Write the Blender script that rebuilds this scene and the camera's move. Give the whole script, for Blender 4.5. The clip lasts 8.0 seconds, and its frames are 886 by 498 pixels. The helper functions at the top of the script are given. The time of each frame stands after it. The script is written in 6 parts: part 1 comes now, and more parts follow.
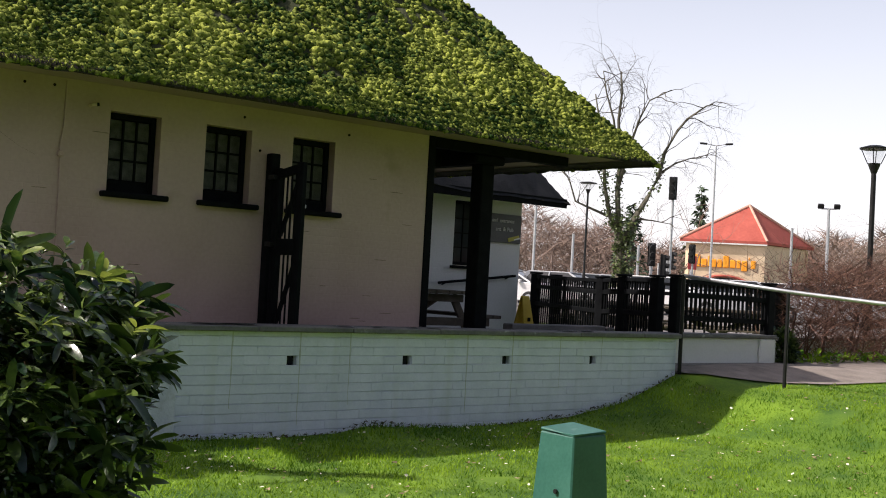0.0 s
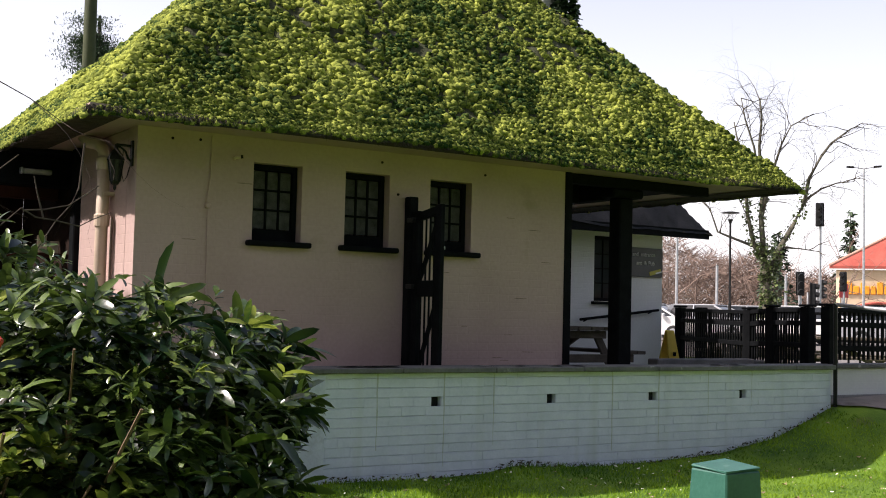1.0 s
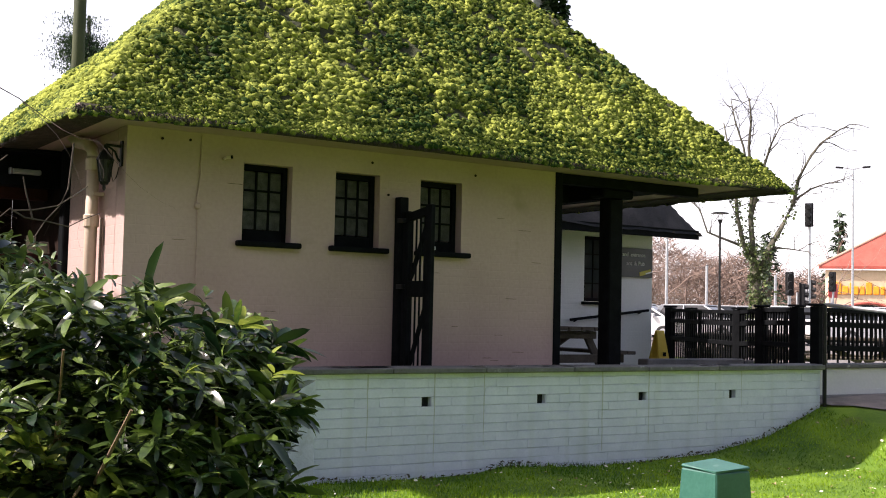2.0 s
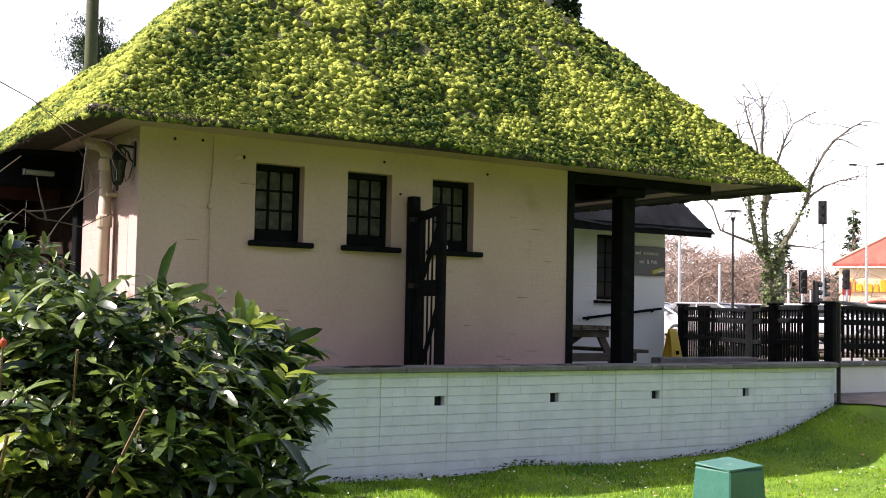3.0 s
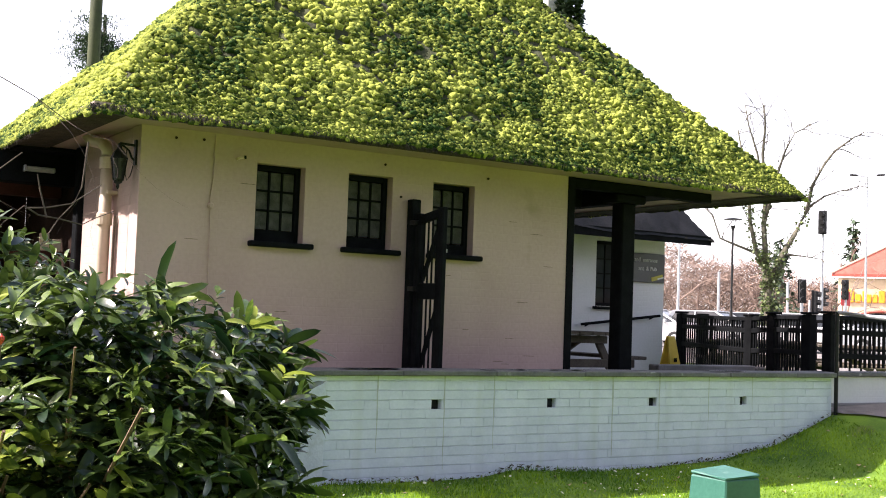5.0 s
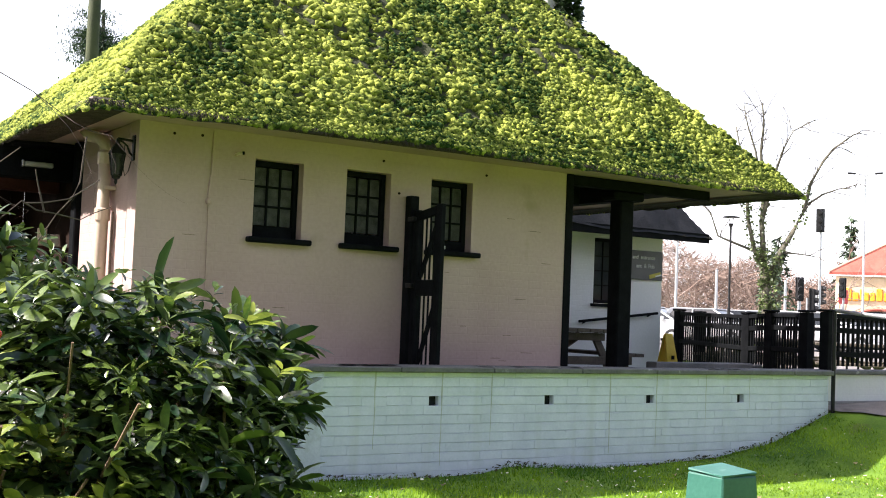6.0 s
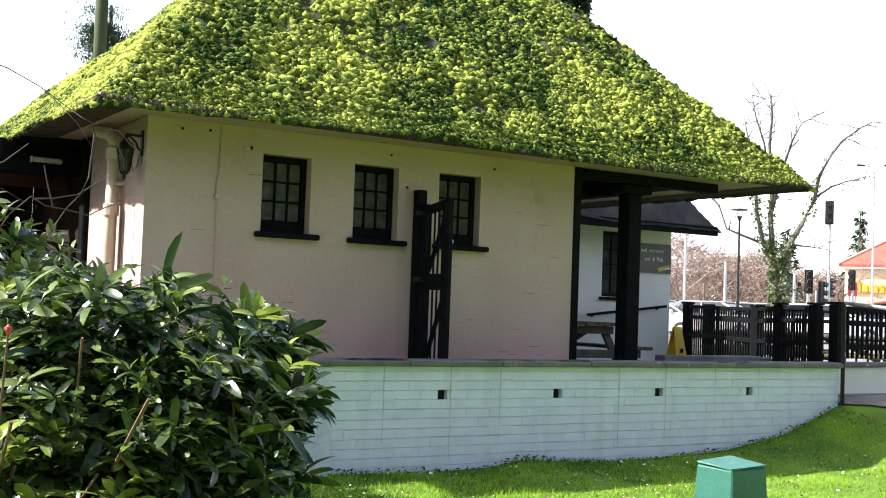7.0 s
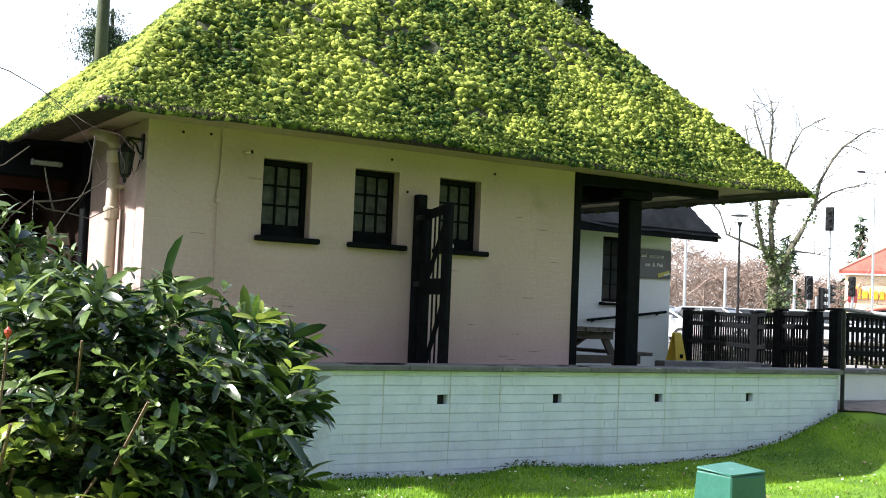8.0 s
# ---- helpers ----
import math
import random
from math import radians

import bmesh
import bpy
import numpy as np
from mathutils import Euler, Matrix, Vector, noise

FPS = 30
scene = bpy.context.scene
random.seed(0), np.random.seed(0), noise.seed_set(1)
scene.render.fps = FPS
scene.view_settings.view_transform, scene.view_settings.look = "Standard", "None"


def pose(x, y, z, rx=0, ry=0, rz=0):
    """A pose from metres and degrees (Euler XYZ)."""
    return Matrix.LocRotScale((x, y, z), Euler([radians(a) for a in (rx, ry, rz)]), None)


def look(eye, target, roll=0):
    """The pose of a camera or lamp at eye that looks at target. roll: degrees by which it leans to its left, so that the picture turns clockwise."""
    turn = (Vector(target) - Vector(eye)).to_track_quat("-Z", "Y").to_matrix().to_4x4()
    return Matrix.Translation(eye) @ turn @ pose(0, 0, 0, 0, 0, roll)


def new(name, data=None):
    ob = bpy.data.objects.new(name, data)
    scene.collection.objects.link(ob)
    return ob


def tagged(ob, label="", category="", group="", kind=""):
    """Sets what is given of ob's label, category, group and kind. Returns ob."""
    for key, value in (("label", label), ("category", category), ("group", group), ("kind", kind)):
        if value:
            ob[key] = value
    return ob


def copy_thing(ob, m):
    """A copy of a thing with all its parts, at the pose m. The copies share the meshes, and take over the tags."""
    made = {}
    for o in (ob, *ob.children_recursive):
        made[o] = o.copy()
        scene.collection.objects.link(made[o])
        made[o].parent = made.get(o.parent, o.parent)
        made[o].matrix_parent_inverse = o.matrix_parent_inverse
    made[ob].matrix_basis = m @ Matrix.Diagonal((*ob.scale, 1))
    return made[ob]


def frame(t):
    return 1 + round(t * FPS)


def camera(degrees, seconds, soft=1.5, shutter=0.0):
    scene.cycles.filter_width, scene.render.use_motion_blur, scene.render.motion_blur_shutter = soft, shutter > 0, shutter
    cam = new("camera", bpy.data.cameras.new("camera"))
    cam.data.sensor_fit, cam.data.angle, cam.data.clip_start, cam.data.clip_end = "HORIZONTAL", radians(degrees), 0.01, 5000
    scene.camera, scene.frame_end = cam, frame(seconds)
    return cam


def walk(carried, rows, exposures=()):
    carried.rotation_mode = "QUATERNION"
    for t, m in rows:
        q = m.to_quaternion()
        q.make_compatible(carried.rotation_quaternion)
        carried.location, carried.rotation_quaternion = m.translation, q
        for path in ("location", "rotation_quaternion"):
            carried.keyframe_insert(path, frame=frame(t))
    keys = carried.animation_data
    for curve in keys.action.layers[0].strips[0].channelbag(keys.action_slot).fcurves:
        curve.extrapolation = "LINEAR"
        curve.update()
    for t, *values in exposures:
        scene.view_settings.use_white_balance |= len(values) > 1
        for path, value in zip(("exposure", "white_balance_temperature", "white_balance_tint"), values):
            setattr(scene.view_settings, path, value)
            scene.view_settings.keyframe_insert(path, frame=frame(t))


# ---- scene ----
cam = camera(42.0, 8.0, soft=1.0)
EXPOSURES = [(0.0, 0.15, 6400, 18), (1.0, 0.4, 6400, 20), (2.5, 1.0, 6450, 23), (4.5, 1.4, 6400, 23), (6.5, 1.4, 6150, 15), (8.0, 1.4, 5950, 10)]
EYE = (-5.009, -7.881, 0.405)
PATH = [
    (0, EYE, (-3.7353, -6.34, 0.4601), 3.17),
    (0.3, EYE, (-3.8395, -6.2593, 0.4522), 2.84),
    (0.5, EYE, (-3.8883, -6.2257, 0.4678), 2.9),
    (1, EYE, (-3.9334, -6.1986, 0.5175), 1.38),
    (1.2, EYE, (-3.9227, -6.2055, 0.5253), 1.0),
    (2.3, EYE, (-3.922, -6.206, 0.517), 1.5),
    (2.5, EYE, (-3.9291, -6.2014, 0.5184), 1.53),
    (3, EYE, (-3.937, -6.1962, 0.5164), 1.15),
    (3.5, EYE, (-3.955, -6.1848, 0.5146), 1.52),
    (4, EYE, (-3.9536, -6.1857, 0.5156), 1.43),
    (4.5, EYE, (-3.9417, -6.1935, 0.519), 2.0),
    (4.7, EYE, (-3.9392, -6.1951, 0.5215), 2.05),
    (5.8, EYE, (-3.9315, -6.1998, 0.5222), 2.25),
    (6, EYE, (-3.9335, -6.1985, 0.5168), 2.32),
    (6.5, EYE, (-3.9383, -6.1949, 0.5088), 2.29),
    (7, EYE, (-3.9448, -6.1906, 0.5058), 2.1),
    (7.5, EYE, (-3.947, -6.1895, 0.5094), 2.19),
    (8, EYE, (-3.9455, -6.1907, 0.5138), 2.35),
]
walk(cam, [(t, look(eye, target, roll)) for t, eye, target, roll in PATH], exposures=EXPOSURES)

# ---------------------------------------------------------------- light
SUN = Vector((-0.877, 0.476, 1.0)).normalized()
world = bpy.data.worlds.new("sky")
world.use_nodes = True
scene.world = world
wn = world.node_tree.nodes
sky = wn.new("ShaderNodeTexSky")
sky.sky_type = "NISHITA"
sky.sun_disc = False
sky.sun_elevation = math.asin(SUN.z)
sky.sun_rotation = math.atan2(SUN.x, SUN.y)
sky.air_density, sky.dust_density, sky.ozone_density = 1.0, 5.0, 1.0
wn["Background"].inputs["Strength"].default_value = 0.10
# thin bright haze that thickens towards the horizon all round
wl = world.node_tree.links
coord, split = wn.new("ShaderNodeTexCoord"), wn.new("ShaderNodeSeparateXYZ")
wl.new(coord.outputs["Generated"], split.inputs[0])
clear = wn.new("ShaderNodeMath")
clear.operation, clear.use_clamp = "SUBTRACT", True
clear.inputs[0].default_value = 1.0
wl.new(split.outputs["Z"], clear.inputs[1])
fade = wn.new("ShaderNodeMath")
fade.operation = "POWER"
fade.inputs[1].default_value = 2.6
wl.new(clear.outputs[0], fade.inputs[0])
haze = wn.new("ShaderNodeMix")
haze.data_type, haze.blend_type = "RGBA", "ADD"
haze.inputs["Factor"].default_value = 1.0
tone = wn.new("ShaderNodeVectorMath")
tone.operation = "SCALE"
tone.inputs[0].default_value = (10.0, 9.95, 9.65)
wl.new(fade.outputs[0], tone.inputs["Scale"])
wl.new(sky.outputs["Color"], haze.inputs[6])
wl.new(tone.outputs[0], haze.inputs[7])
wl.new(haze.outputs[2], wn["Background"].inputs["Color"])
sun_lamp = bpy.data.lights.new("sun", "SUN")
sun_lamp.energy, sun_lamp.angle, sun_lamp.color = 5.0, radians(0.5), (1.0, 0.95, 0.86)
new("sun", sun_lamp).matrix_world = look(SUN * 50, (0, 0, 0))


# ---------------------------------------------------------------- materials
def mat(name, dark, light, scale=6.0, rough=0.7, bump=0.15, fine=40.0, metal=0.0, stain=None, island=0.0, spread=0.0, thru=0.0, spec=0.5, streak=None, patch=0.0):
    """A surface with two scales of variation between two colours, fine relief, and, if asked, stains or variation piece by piece."""
    m = bpy.data.materials.new(name)
    m.use_nodes = True
    t, ln = m.node_tree, m.node_tree.links
    b = t.nodes["Principled BSDF"]
    geo = t.nodes.new("ShaderNodeNewGeometry")
    n1 = t.nodes.new("ShaderNodeTexNoise")
    n1.inputs["Scale"].default_value, n1.inputs["Detail"].default_value = scale, 6
    n2 = t.nodes.new("ShaderNodeTexNoise")
    n2.inputs["Scale"].default_value, n2.inputs["Detail"].default_value = fine, 5
    for n in (n1, n2):
        ln.new(geo.outputs["Position"], n.inputs["Vector"])
    add = t.nodes.new("ShaderNodeMath")
    add.operation = "MULTIPLY_ADD"
    ln.new(n2.outputs["Fac"], add.inputs[0])
    add.inputs[1].default_value = 0.5
    broad = n1.outputs["Fac"]
    if patch:
        wide = t.nodes.new("ShaderNodeMath")
        wide.operation = "MULTIPLY_ADD"
        ln.new(broad, wide.inputs[0])
        wide.inputs[1].default_value, wide.inputs[2].default_value = patch, 0.5 - 0.5 * patch
        broad = wide.outputs[0]
    ln.new(broad, add.inputs[2])
    fac = add.outputs[0]
    if island or spread:
        more = t.nodes.new("ShaderNodeMath")
        more.operation = "MULTIPLY_ADD"
        if island:
            ln.new(geo.outputs["Random Per Island"], more.inputs[0])
        else:
            info = t.nodes.new("ShaderNodeObjectInfo")
            ln.new(info.outputs["Random"], more.inputs[0])
        more.inputs[1].default_value = island or spread
        ln.new(fac, more.inputs[2])
        sub = t.nodes.new("ShaderNodeMath")
        sub.operation = "SUBTRACT"
        ln.new(more.outputs[0], sub.inputs[0])
        sub.inputs[1].default_value = (island or spread) * 0.5
        fac = sub.outputs[0]
    ramp = t.nodes.new("ShaderNodeValToRGB")
    ramp.color_ramp.elements[0].position, ramp.color_ramp.elements[1].position = 0.45, 1.05
    ramp.color_ramp.elements[0].color, ramp.color_ramp.elements[1].color = (*dark, 1), (*light, 1)
    ln.new(fac, ramp.inputs["Fac"])
    colour = ramp.outputs["Color"]
    if stain:
        n3 = t.nodes.new("ShaderNodeTexNoise")
        n3.inputs["Scale"].default_value, n3.inputs["Detail"].default_value = stain[1], 8
        ln.new(geo.outputs["Position"], n3.inputs["Vector"])
        r3 = t.nodes.new("ShaderNodeValToRGB")
        r3.color_ramp.elements[0].position, r3.color_ramp.elements[1].position = stain[2], stain[2] + 0.12
        ln.new(n3.outputs["Fac"], r3.inputs["Fac"])
        mix = t.nodes.new("ShaderNodeMix")
        mix.data_type = "RGBA"
        ln.new(r3.outputs["Color"], mix.inputs["Factor"])
        ln.new(colour, mix.inputs[6])
        mix.inputs[7].default_value = (*stain[0], 1)
        colour = mix.outputs[2]
    ln.new(colour, b.inputs["Base Color"])
    if streak:
        mul = t.nodes.new("ShaderNodeVectorMath")
        mul.operation = "MULTIPLY"
        mul.inputs[1].default_value = (3.4, 1.0, 0.22)
        ln.new(geo.outputs["Position"], mul.inputs[0])
        n4 = t.nodes.new("ShaderNodeTexNoise")
        n4.inputs["Scale"].default_value, n4.inputs["Detail"].default_value = 1.0, 4
        ln.new(mul.outputs[0], n4.inputs["Vector"])
        r4 = t.nodes.new("ShaderNodeValToRGB")
        r4.color_ramp.elements[0].position, r4.color_ramp.elements[1].position = 0.56, 0.78
        ln.new(n4.outputs["Fac"], r4.inputs["Fac"])
        mx = t.nodes.new("ShaderNodeMix")
        mx.data_type = "RGBA"
        ln.new(r4.outputs["Color"], mx.inputs["Factor"])
        ln.new(colour, mx.inputs[6])
        mx.inputs[7].default_value = (*streak, 1)
        colour = mx.outputs[2]
        ln.new(colour, b.inputs["Base Color"])
    b.inputs["Roughness"].default_value, b.inputs["Metallic"].default_value = rough, metal
    b.inputs["Specular IOR Level"].default_value = spec
    if thru:
        tr = t.nodes.new("ShaderNodeBsdfTranslucent")
        ln.new(colour, tr.inputs["Color"])
        ms = t.nodes.new("ShaderNodeMixShader")
        ms.inputs["Fac"].default_value = thru
        ln.new(b.outputs[0], ms.inputs[1])
        ln.new(tr.outputs[0], ms.inputs[2])
        ln.new(ms.outputs[0], t.nodes["Material Output"].inputs["Surface"])
    if bump:
        bp = t.nodes.new("ShaderNodeBump")
        bp.inputs["Strength"].default_value, bp.inputs["Distance"].default_value = bump, 0.02
        ln.new(fac, bp.inputs["Height"])
        ln.new(bp.outputs["Normal"], b.inputs["Normal"])
    return m


def brick_relief(m, axis="x", strength=0.22):
    """Adds the low relief of thickly painted brickwork to a wall's material."""
    t, ln = m.node_tree, m.node_tree.links
    geo = t.nodes.new("ShaderNodeNewGeometry")
    sep, com = t.nodes.new("ShaderNodeSeparateXYZ"), t.nodes.new("ShaderNodeCombineXYZ")
    ln.new(geo.outputs["Position"], sep.inputs[0])
    ln.new(sep.outputs["X" if axis == "x" else "Y"], com.inputs["X"])
    ln.new(sep.outputs["Z"], com.inputs["Y"])
    br = t.nodes.new("ShaderNodeTexBrick")
    br.inputs["Scale"].default_value = 1.0
    br.inputs["Brick Width"].default_value, br.inputs["Row Height"].default_value = 0.225, 0.075
    br.inputs["Mortar Size"].default_value, br.inputs["Mortar Smooth"].default_value = 0.006, 0.9
    br.inputs["Color1"].default_value = br.inputs["Color2"].default_value = (1, 1, 1, 1)
    br.inputs["Mortar"].default_value = (0, 0, 0, 1)
    ln.new(com.outputs[0], br.inputs["Vector"])
    bp = t.nodes.new("ShaderNodeBump")
    bp.inputs["Strength"].default_value, bp.inputs["Distance"].default_value = strength, 0.006
    ln.new(br.outputs["Color"], bp.inputs["Height"])
    old = next(n for n in t.nodes if n.type == "BUMP" and n is not bp and n.outputs["Normal"].links)
    ln.new(old.outputs["Normal"], bp.inputs["Normal"])
    ln.new(bp.outputs["Normal"], t.nodes["Principled BSDF"].inputs["Normal"])
    return m


CREAM = brick_relief(mat("cream_paint", (0.46, 0.318, 0.275), (0.585, 0.415, 0.368), 1.3, 0.75, 0.15, 30, stain=((0.40, 0.29, 0.21), 2.2, 0.64)), strength=0.15)
CREAM_SIDE = brick_relief(mat("cream_paint_side", (0.46, 0.318, 0.275), (0.585, 0.415, 0.368), 1.3, 0.75, 0.12, 30), "y")
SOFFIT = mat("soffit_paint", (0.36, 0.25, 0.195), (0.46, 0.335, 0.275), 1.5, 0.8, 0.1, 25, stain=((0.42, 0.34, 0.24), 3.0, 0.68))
WHITE_BRICK = mat("white_painted_brick", (0.64, 0.68, 0.79), (0.79, 0.82, 0.93), 5.0, 0.72, 0.2, 45, stain=((0.56, 0.59, 0.60), 3.5, 0.69), spread=0.10, streak=(0.60, 0.64, 0.66))
WHITE_JOINT = mat("painted_mortar", (0.56, 0.59, 0.68), (0.74, 0.77, 0.86), 6.0, 0.85, 0.3, 60, stain=((0.40, 0.42, 0.43), 5.0, 0.60), streak=(0.56, 0.59, 0.60))
WHITE_WALL = brick_relief(mat("white_wall_paint", (0.68, 0.68, 0.64), (0.82, 0.81, 0.78), 1.2, 0.75, 0.12, 30))
COPING = mat("coping_slate", (0.08, 0.08, 0.078), (0.19, 0.185, 0.175), 5.0, 0.8, 0.4, 50, stain=((0.5, 0.5, 0.47), 9.0, 0.67))
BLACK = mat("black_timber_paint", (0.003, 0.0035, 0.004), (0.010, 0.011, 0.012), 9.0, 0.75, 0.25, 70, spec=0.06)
BLACK_METAL = mat("black_iron", (0.008, 0.008, 0.008), (0.02, 0.02, 0.02), 9.0, 0.45, 0.1, 70, spec=0.25)
THATCH = mat("weathered_thatch", (0.014, 0.018, 0.006), (0.06, 0.068, 0.022), 3.0, 0.95, 0.9, 45)
THATCH_EDGE = mat("thatch_cut_edge", (0.014, 0.011, 0.007), (0.06, 0.045, 0.028), 12.0, 0.95, 1.0, 70)
MOSS = mat("roof_moss", (0.022, 0.050, 0.010), (0.35, 0.39, 0.070), 0.9, 0.95, 0.8, 60, island=0.55, spec=0.1, patch=1.7)
SOIL_GRASS = mat("lawn_turf", (0.035, 0.10, 0.005), (0.145, 0.255, 0.011), 2.0, 0.95, 0.8, 60, stain=((0.10, 0.075, 0.035), 1.4, 0.70), patch=1.5)
GRASS = mat("grass_blade", (0.052, 0.15, 0.006), (0.275, 0.43, 0.018), 1.5, 0.7, 0.0, 20, island=0.5, thru=0.35, spec=0.3, patch=1.8)
TARMAC = mat("path_tarmac", (0.10, 0.095, 0.09), (0.22, 0.20, 0.185), 4.0, 0.9, 0.5, 80)
PATH_TARMAC = mat("worn_path_tarmac", (0.15, 0.125, 0.105), (0.31, 0.265, 0.225), 4.0, 0.9, 0.5, 80, stain=((0.12, 0.10, 0.08), 2.0, 0.62))
PAVING = mat("terrace_paving", (0.16, 0.155, 0.145), (0.30, 0.28, 0.26), 3.0, 0.85, 0.3, 50)
TWIG = mat("bare_twig", (0.045, 0.035, 0.028), (0.14, 0.105, 0.08), 5.0, 0.9, 0.2, 40)
TREE_TWIG = mat("dark_bare_twig", (0.035, 0.030, 0.024), (0.12, 0.10, 0.08), 3.0, 0.9, 0.2, 30)
BARK = mat("tree_bark", (0.040, 0.038, 0.026), (0.13, 0.118, 0.082), 4.0, 0.9, 0.6, 30)
LEAF = mat("rhododendron_leaf", (0.009, 0.028, 0.010), (0.112, 0.168, 0.030), 3.0, 0.28, 0.1, 50, island=0.9, thru=0.16, spec=0.7)
LEAF_ONE = mat("rhododendron_large_leaf", (0.009, 0.030, 0.011), (0.112, 0.172, 0.033), 3.0, 0.28, 0.1, 50, spread=0.9, thru=0.16, spec=0.7)
STEM = mat("shrub_stem", (0.07, 0.045, 0.03), (0.22, 0.14, 0.08), 8.0, 0.8, 0.3, 60)
GLASS = mat("obscured_glass", (0.022, 0.022, 0.020), (0.11, 0.105, 0.095), 14.0, 0.35, 0.6, 120, spec=0.2)
CABINET_GREEN = mat("cabinet_green_paint", (0.022, 0.10, 0.075), (0.055, 0.17, 0.13), 3.0, 0.4, 0.08, 50, stain=((0.26, 0.36, 0.31), 4.0, 0.60))
GALV = mat("galvanised_steel", (0.32, 0.33, 0.34), (0.55, 0.56, 0.57), 8.0, 0.45, 0.1, 60, metal=0.7)
IVY = mat("ivy_leaf", (0.03, 0.05, 0.012), (0.12, 0.16, 0.045), 2.0, 0.5, 0.1, 30, island=0.6)
PINE = mat("pine_needles", (0.012, 0.03, 0.014), (0.05, 0.085, 0.035), 2.0, 0.7, 0.1, 30, island=0.6)
ROOF_TILE = mat("red_roof_tiles", (0.34, 0.065, 0.045), (0.50, 0.115, 0.08), 0.6, 0.8, 0.3, 4)
FAR_BRICK = mat("buff_brick", (0.58, 0.44, 0.28), (0.74, 0.59, 0.40), 0.5, 0.85, 0.1, 5)
ORANGE = mat("orange_sign", (0.85, 0.30, 0.01), (0.95, 0.40, 0.02), 2.0, 0.5, 0.0, 10)
RED_WOOD = mat("red_brown_timber", (0.035, 0.010, 0.007), (0.085, 0.026, 0.018), 6.0, 0.7, 0.3, 60, spec=0.2)
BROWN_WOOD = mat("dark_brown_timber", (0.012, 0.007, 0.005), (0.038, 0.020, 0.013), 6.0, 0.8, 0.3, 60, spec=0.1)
TABLE_WOOD = mat("picnic_table_timber", (0.05, 0.04, 0.03), (0.15, 0.12, 0.09), 7.0, 0.8, 0.4, 60)
PIPE = mat("pink_cream_pipe_paint", (0.58, 0.44, 0.33), (0.70, 0.55, 0.42), 4.0, 0.5, 0.05, 40)
# yellow-green of young leaves, with sunlight put into the colour
LEAF_SUNLIT = mat("sunlit_young_leaf", (0.04, 0.085, 0.014), (0.34, 0.40, 0.065), 3.0, 0.35, 0.1, 50, island=0.7, thru=0.4)
DEAD_LEAF = mat("dead_leaf", (0.022, 0.018, 0.010), (0.085, 0.062, 0.034), 4.0, 0.9, 0.1, 40, island=0.6)
DRIP = mat("drip_stain", (0.42, 0.44, 0.43), (0.62, 0.65, 0.65), 9.0, 0.8, 0.1, 60)
SLATE = mat("dark_slate", (0.008, 0.009, 0.011), (0.028, 0.029, 0.033), 4.0, 0.85, 0.5, 40, spec=0.2)
YELLOW = mat("yellow_plastic", (0.62, 0.42, 0.02), (0.75, 0.54, 0.05), 4.0, 0.45, 0.05, 40)
FLAKE = mat("flaked_paint_edge", (0.16, 0.11, 0.08), (0.30, 0.22, 0.165), 12.0, 0.85, 0.1, 60)
SIGN_GREY = mat("sign_grey", (0.045, 0.045, 0.042), (0.075, 0.075, 0.07), 2.0, 0.45, 0.02, 30)
LETTER = mat("sign_letter", (0.72, 0.72, 0.68), (0.82, 0.82, 0.78), 4.0, 0.5, 0.0, 30)
OLIVE = mat("sign_olive", (0.42, 0.36, 0.03), (0.50, 0.44, 0.05), 4.0, 0.5, 0.0, 30)
FAR_TWIG = mat("distant_twigs", (0.10, 0.07, 0.055), (0.30, 0.215, 0.17), 0.15, 0.95, 0.0, 3, island=0.5)
HEDGE_TWIG = mat("hedge_twigs", (0.045, 0.022, 0.016), (0.20, 0.10, 0.068), 0.8, 0.9, 0.0, 12, island=0.6)
TYRE = mat("tyre_rubber", (0.01, 0.01, 0.01), (0.025, 0.025, 0.025), 8.0, 0.8, 0.1, 40)
CAR_GLASS = mat("car_glass", (0.015, 0.018, 0.02), (0.03, 0.035, 0.04), 2.0, 0.06, 0.0, 10)
LAMP_WHITE = mat("lamp_diffuser", (0.40, 0.40, 0.37), (0.52, 0.52, 0.48), 4.0, 0.35, 0.0, 20)
TAN_LEAF = mat("tan_leaf", (0.16, 0.11, 0.06), (0.42, 0.32, 0.19), 8.0, 0.85, 0.0, 30, island=0.5)
CHIMNEY_RENDER = mat("cream_chimney_render", (0.46, 0.44, 0.38), (0.62, 0.60, 0.54), 2.5, 0.85, 0.2, 40)
CLEAR = bpy.data.materials.new("clear_lamp_bowl")
CLEAR.use_nodes = True
cn = CLEAR.node_tree.nodes
see, mixed = cn.new("ShaderNodeBsdfTransparent"), cn.new("ShaderNodeMixShader")
cn["Principled BSDF"].inputs["Roughness"].default_value = 0.1
mixed.inputs["Fac"].default_value = 0.85
CLEAR.node_tree.links.new(cn["Principled BSDF"].outputs[0], mixed.inputs[1])
CLEAR.node_tree.links.new(see.outputs[0], mixed.inputs[2])
CLEAR.node_tree.links.new(mixed.outputs[0], cn["Material Output"].inputs["Surface"])
DAISY = mat("pale_petals", (0.62, 0.60, 0.45), (0.82, 0.80, 0.66), 8.0, 0.7, 0.0, 30, island=0.3)


# ---------------------------------------------------------------- mesh helpers
def empty(name, at=(0, 0, 0), rz=0.0):
    ob = new(name)
    ob.matrix_world = pose(*at, 0, 0, rz)
    return ob


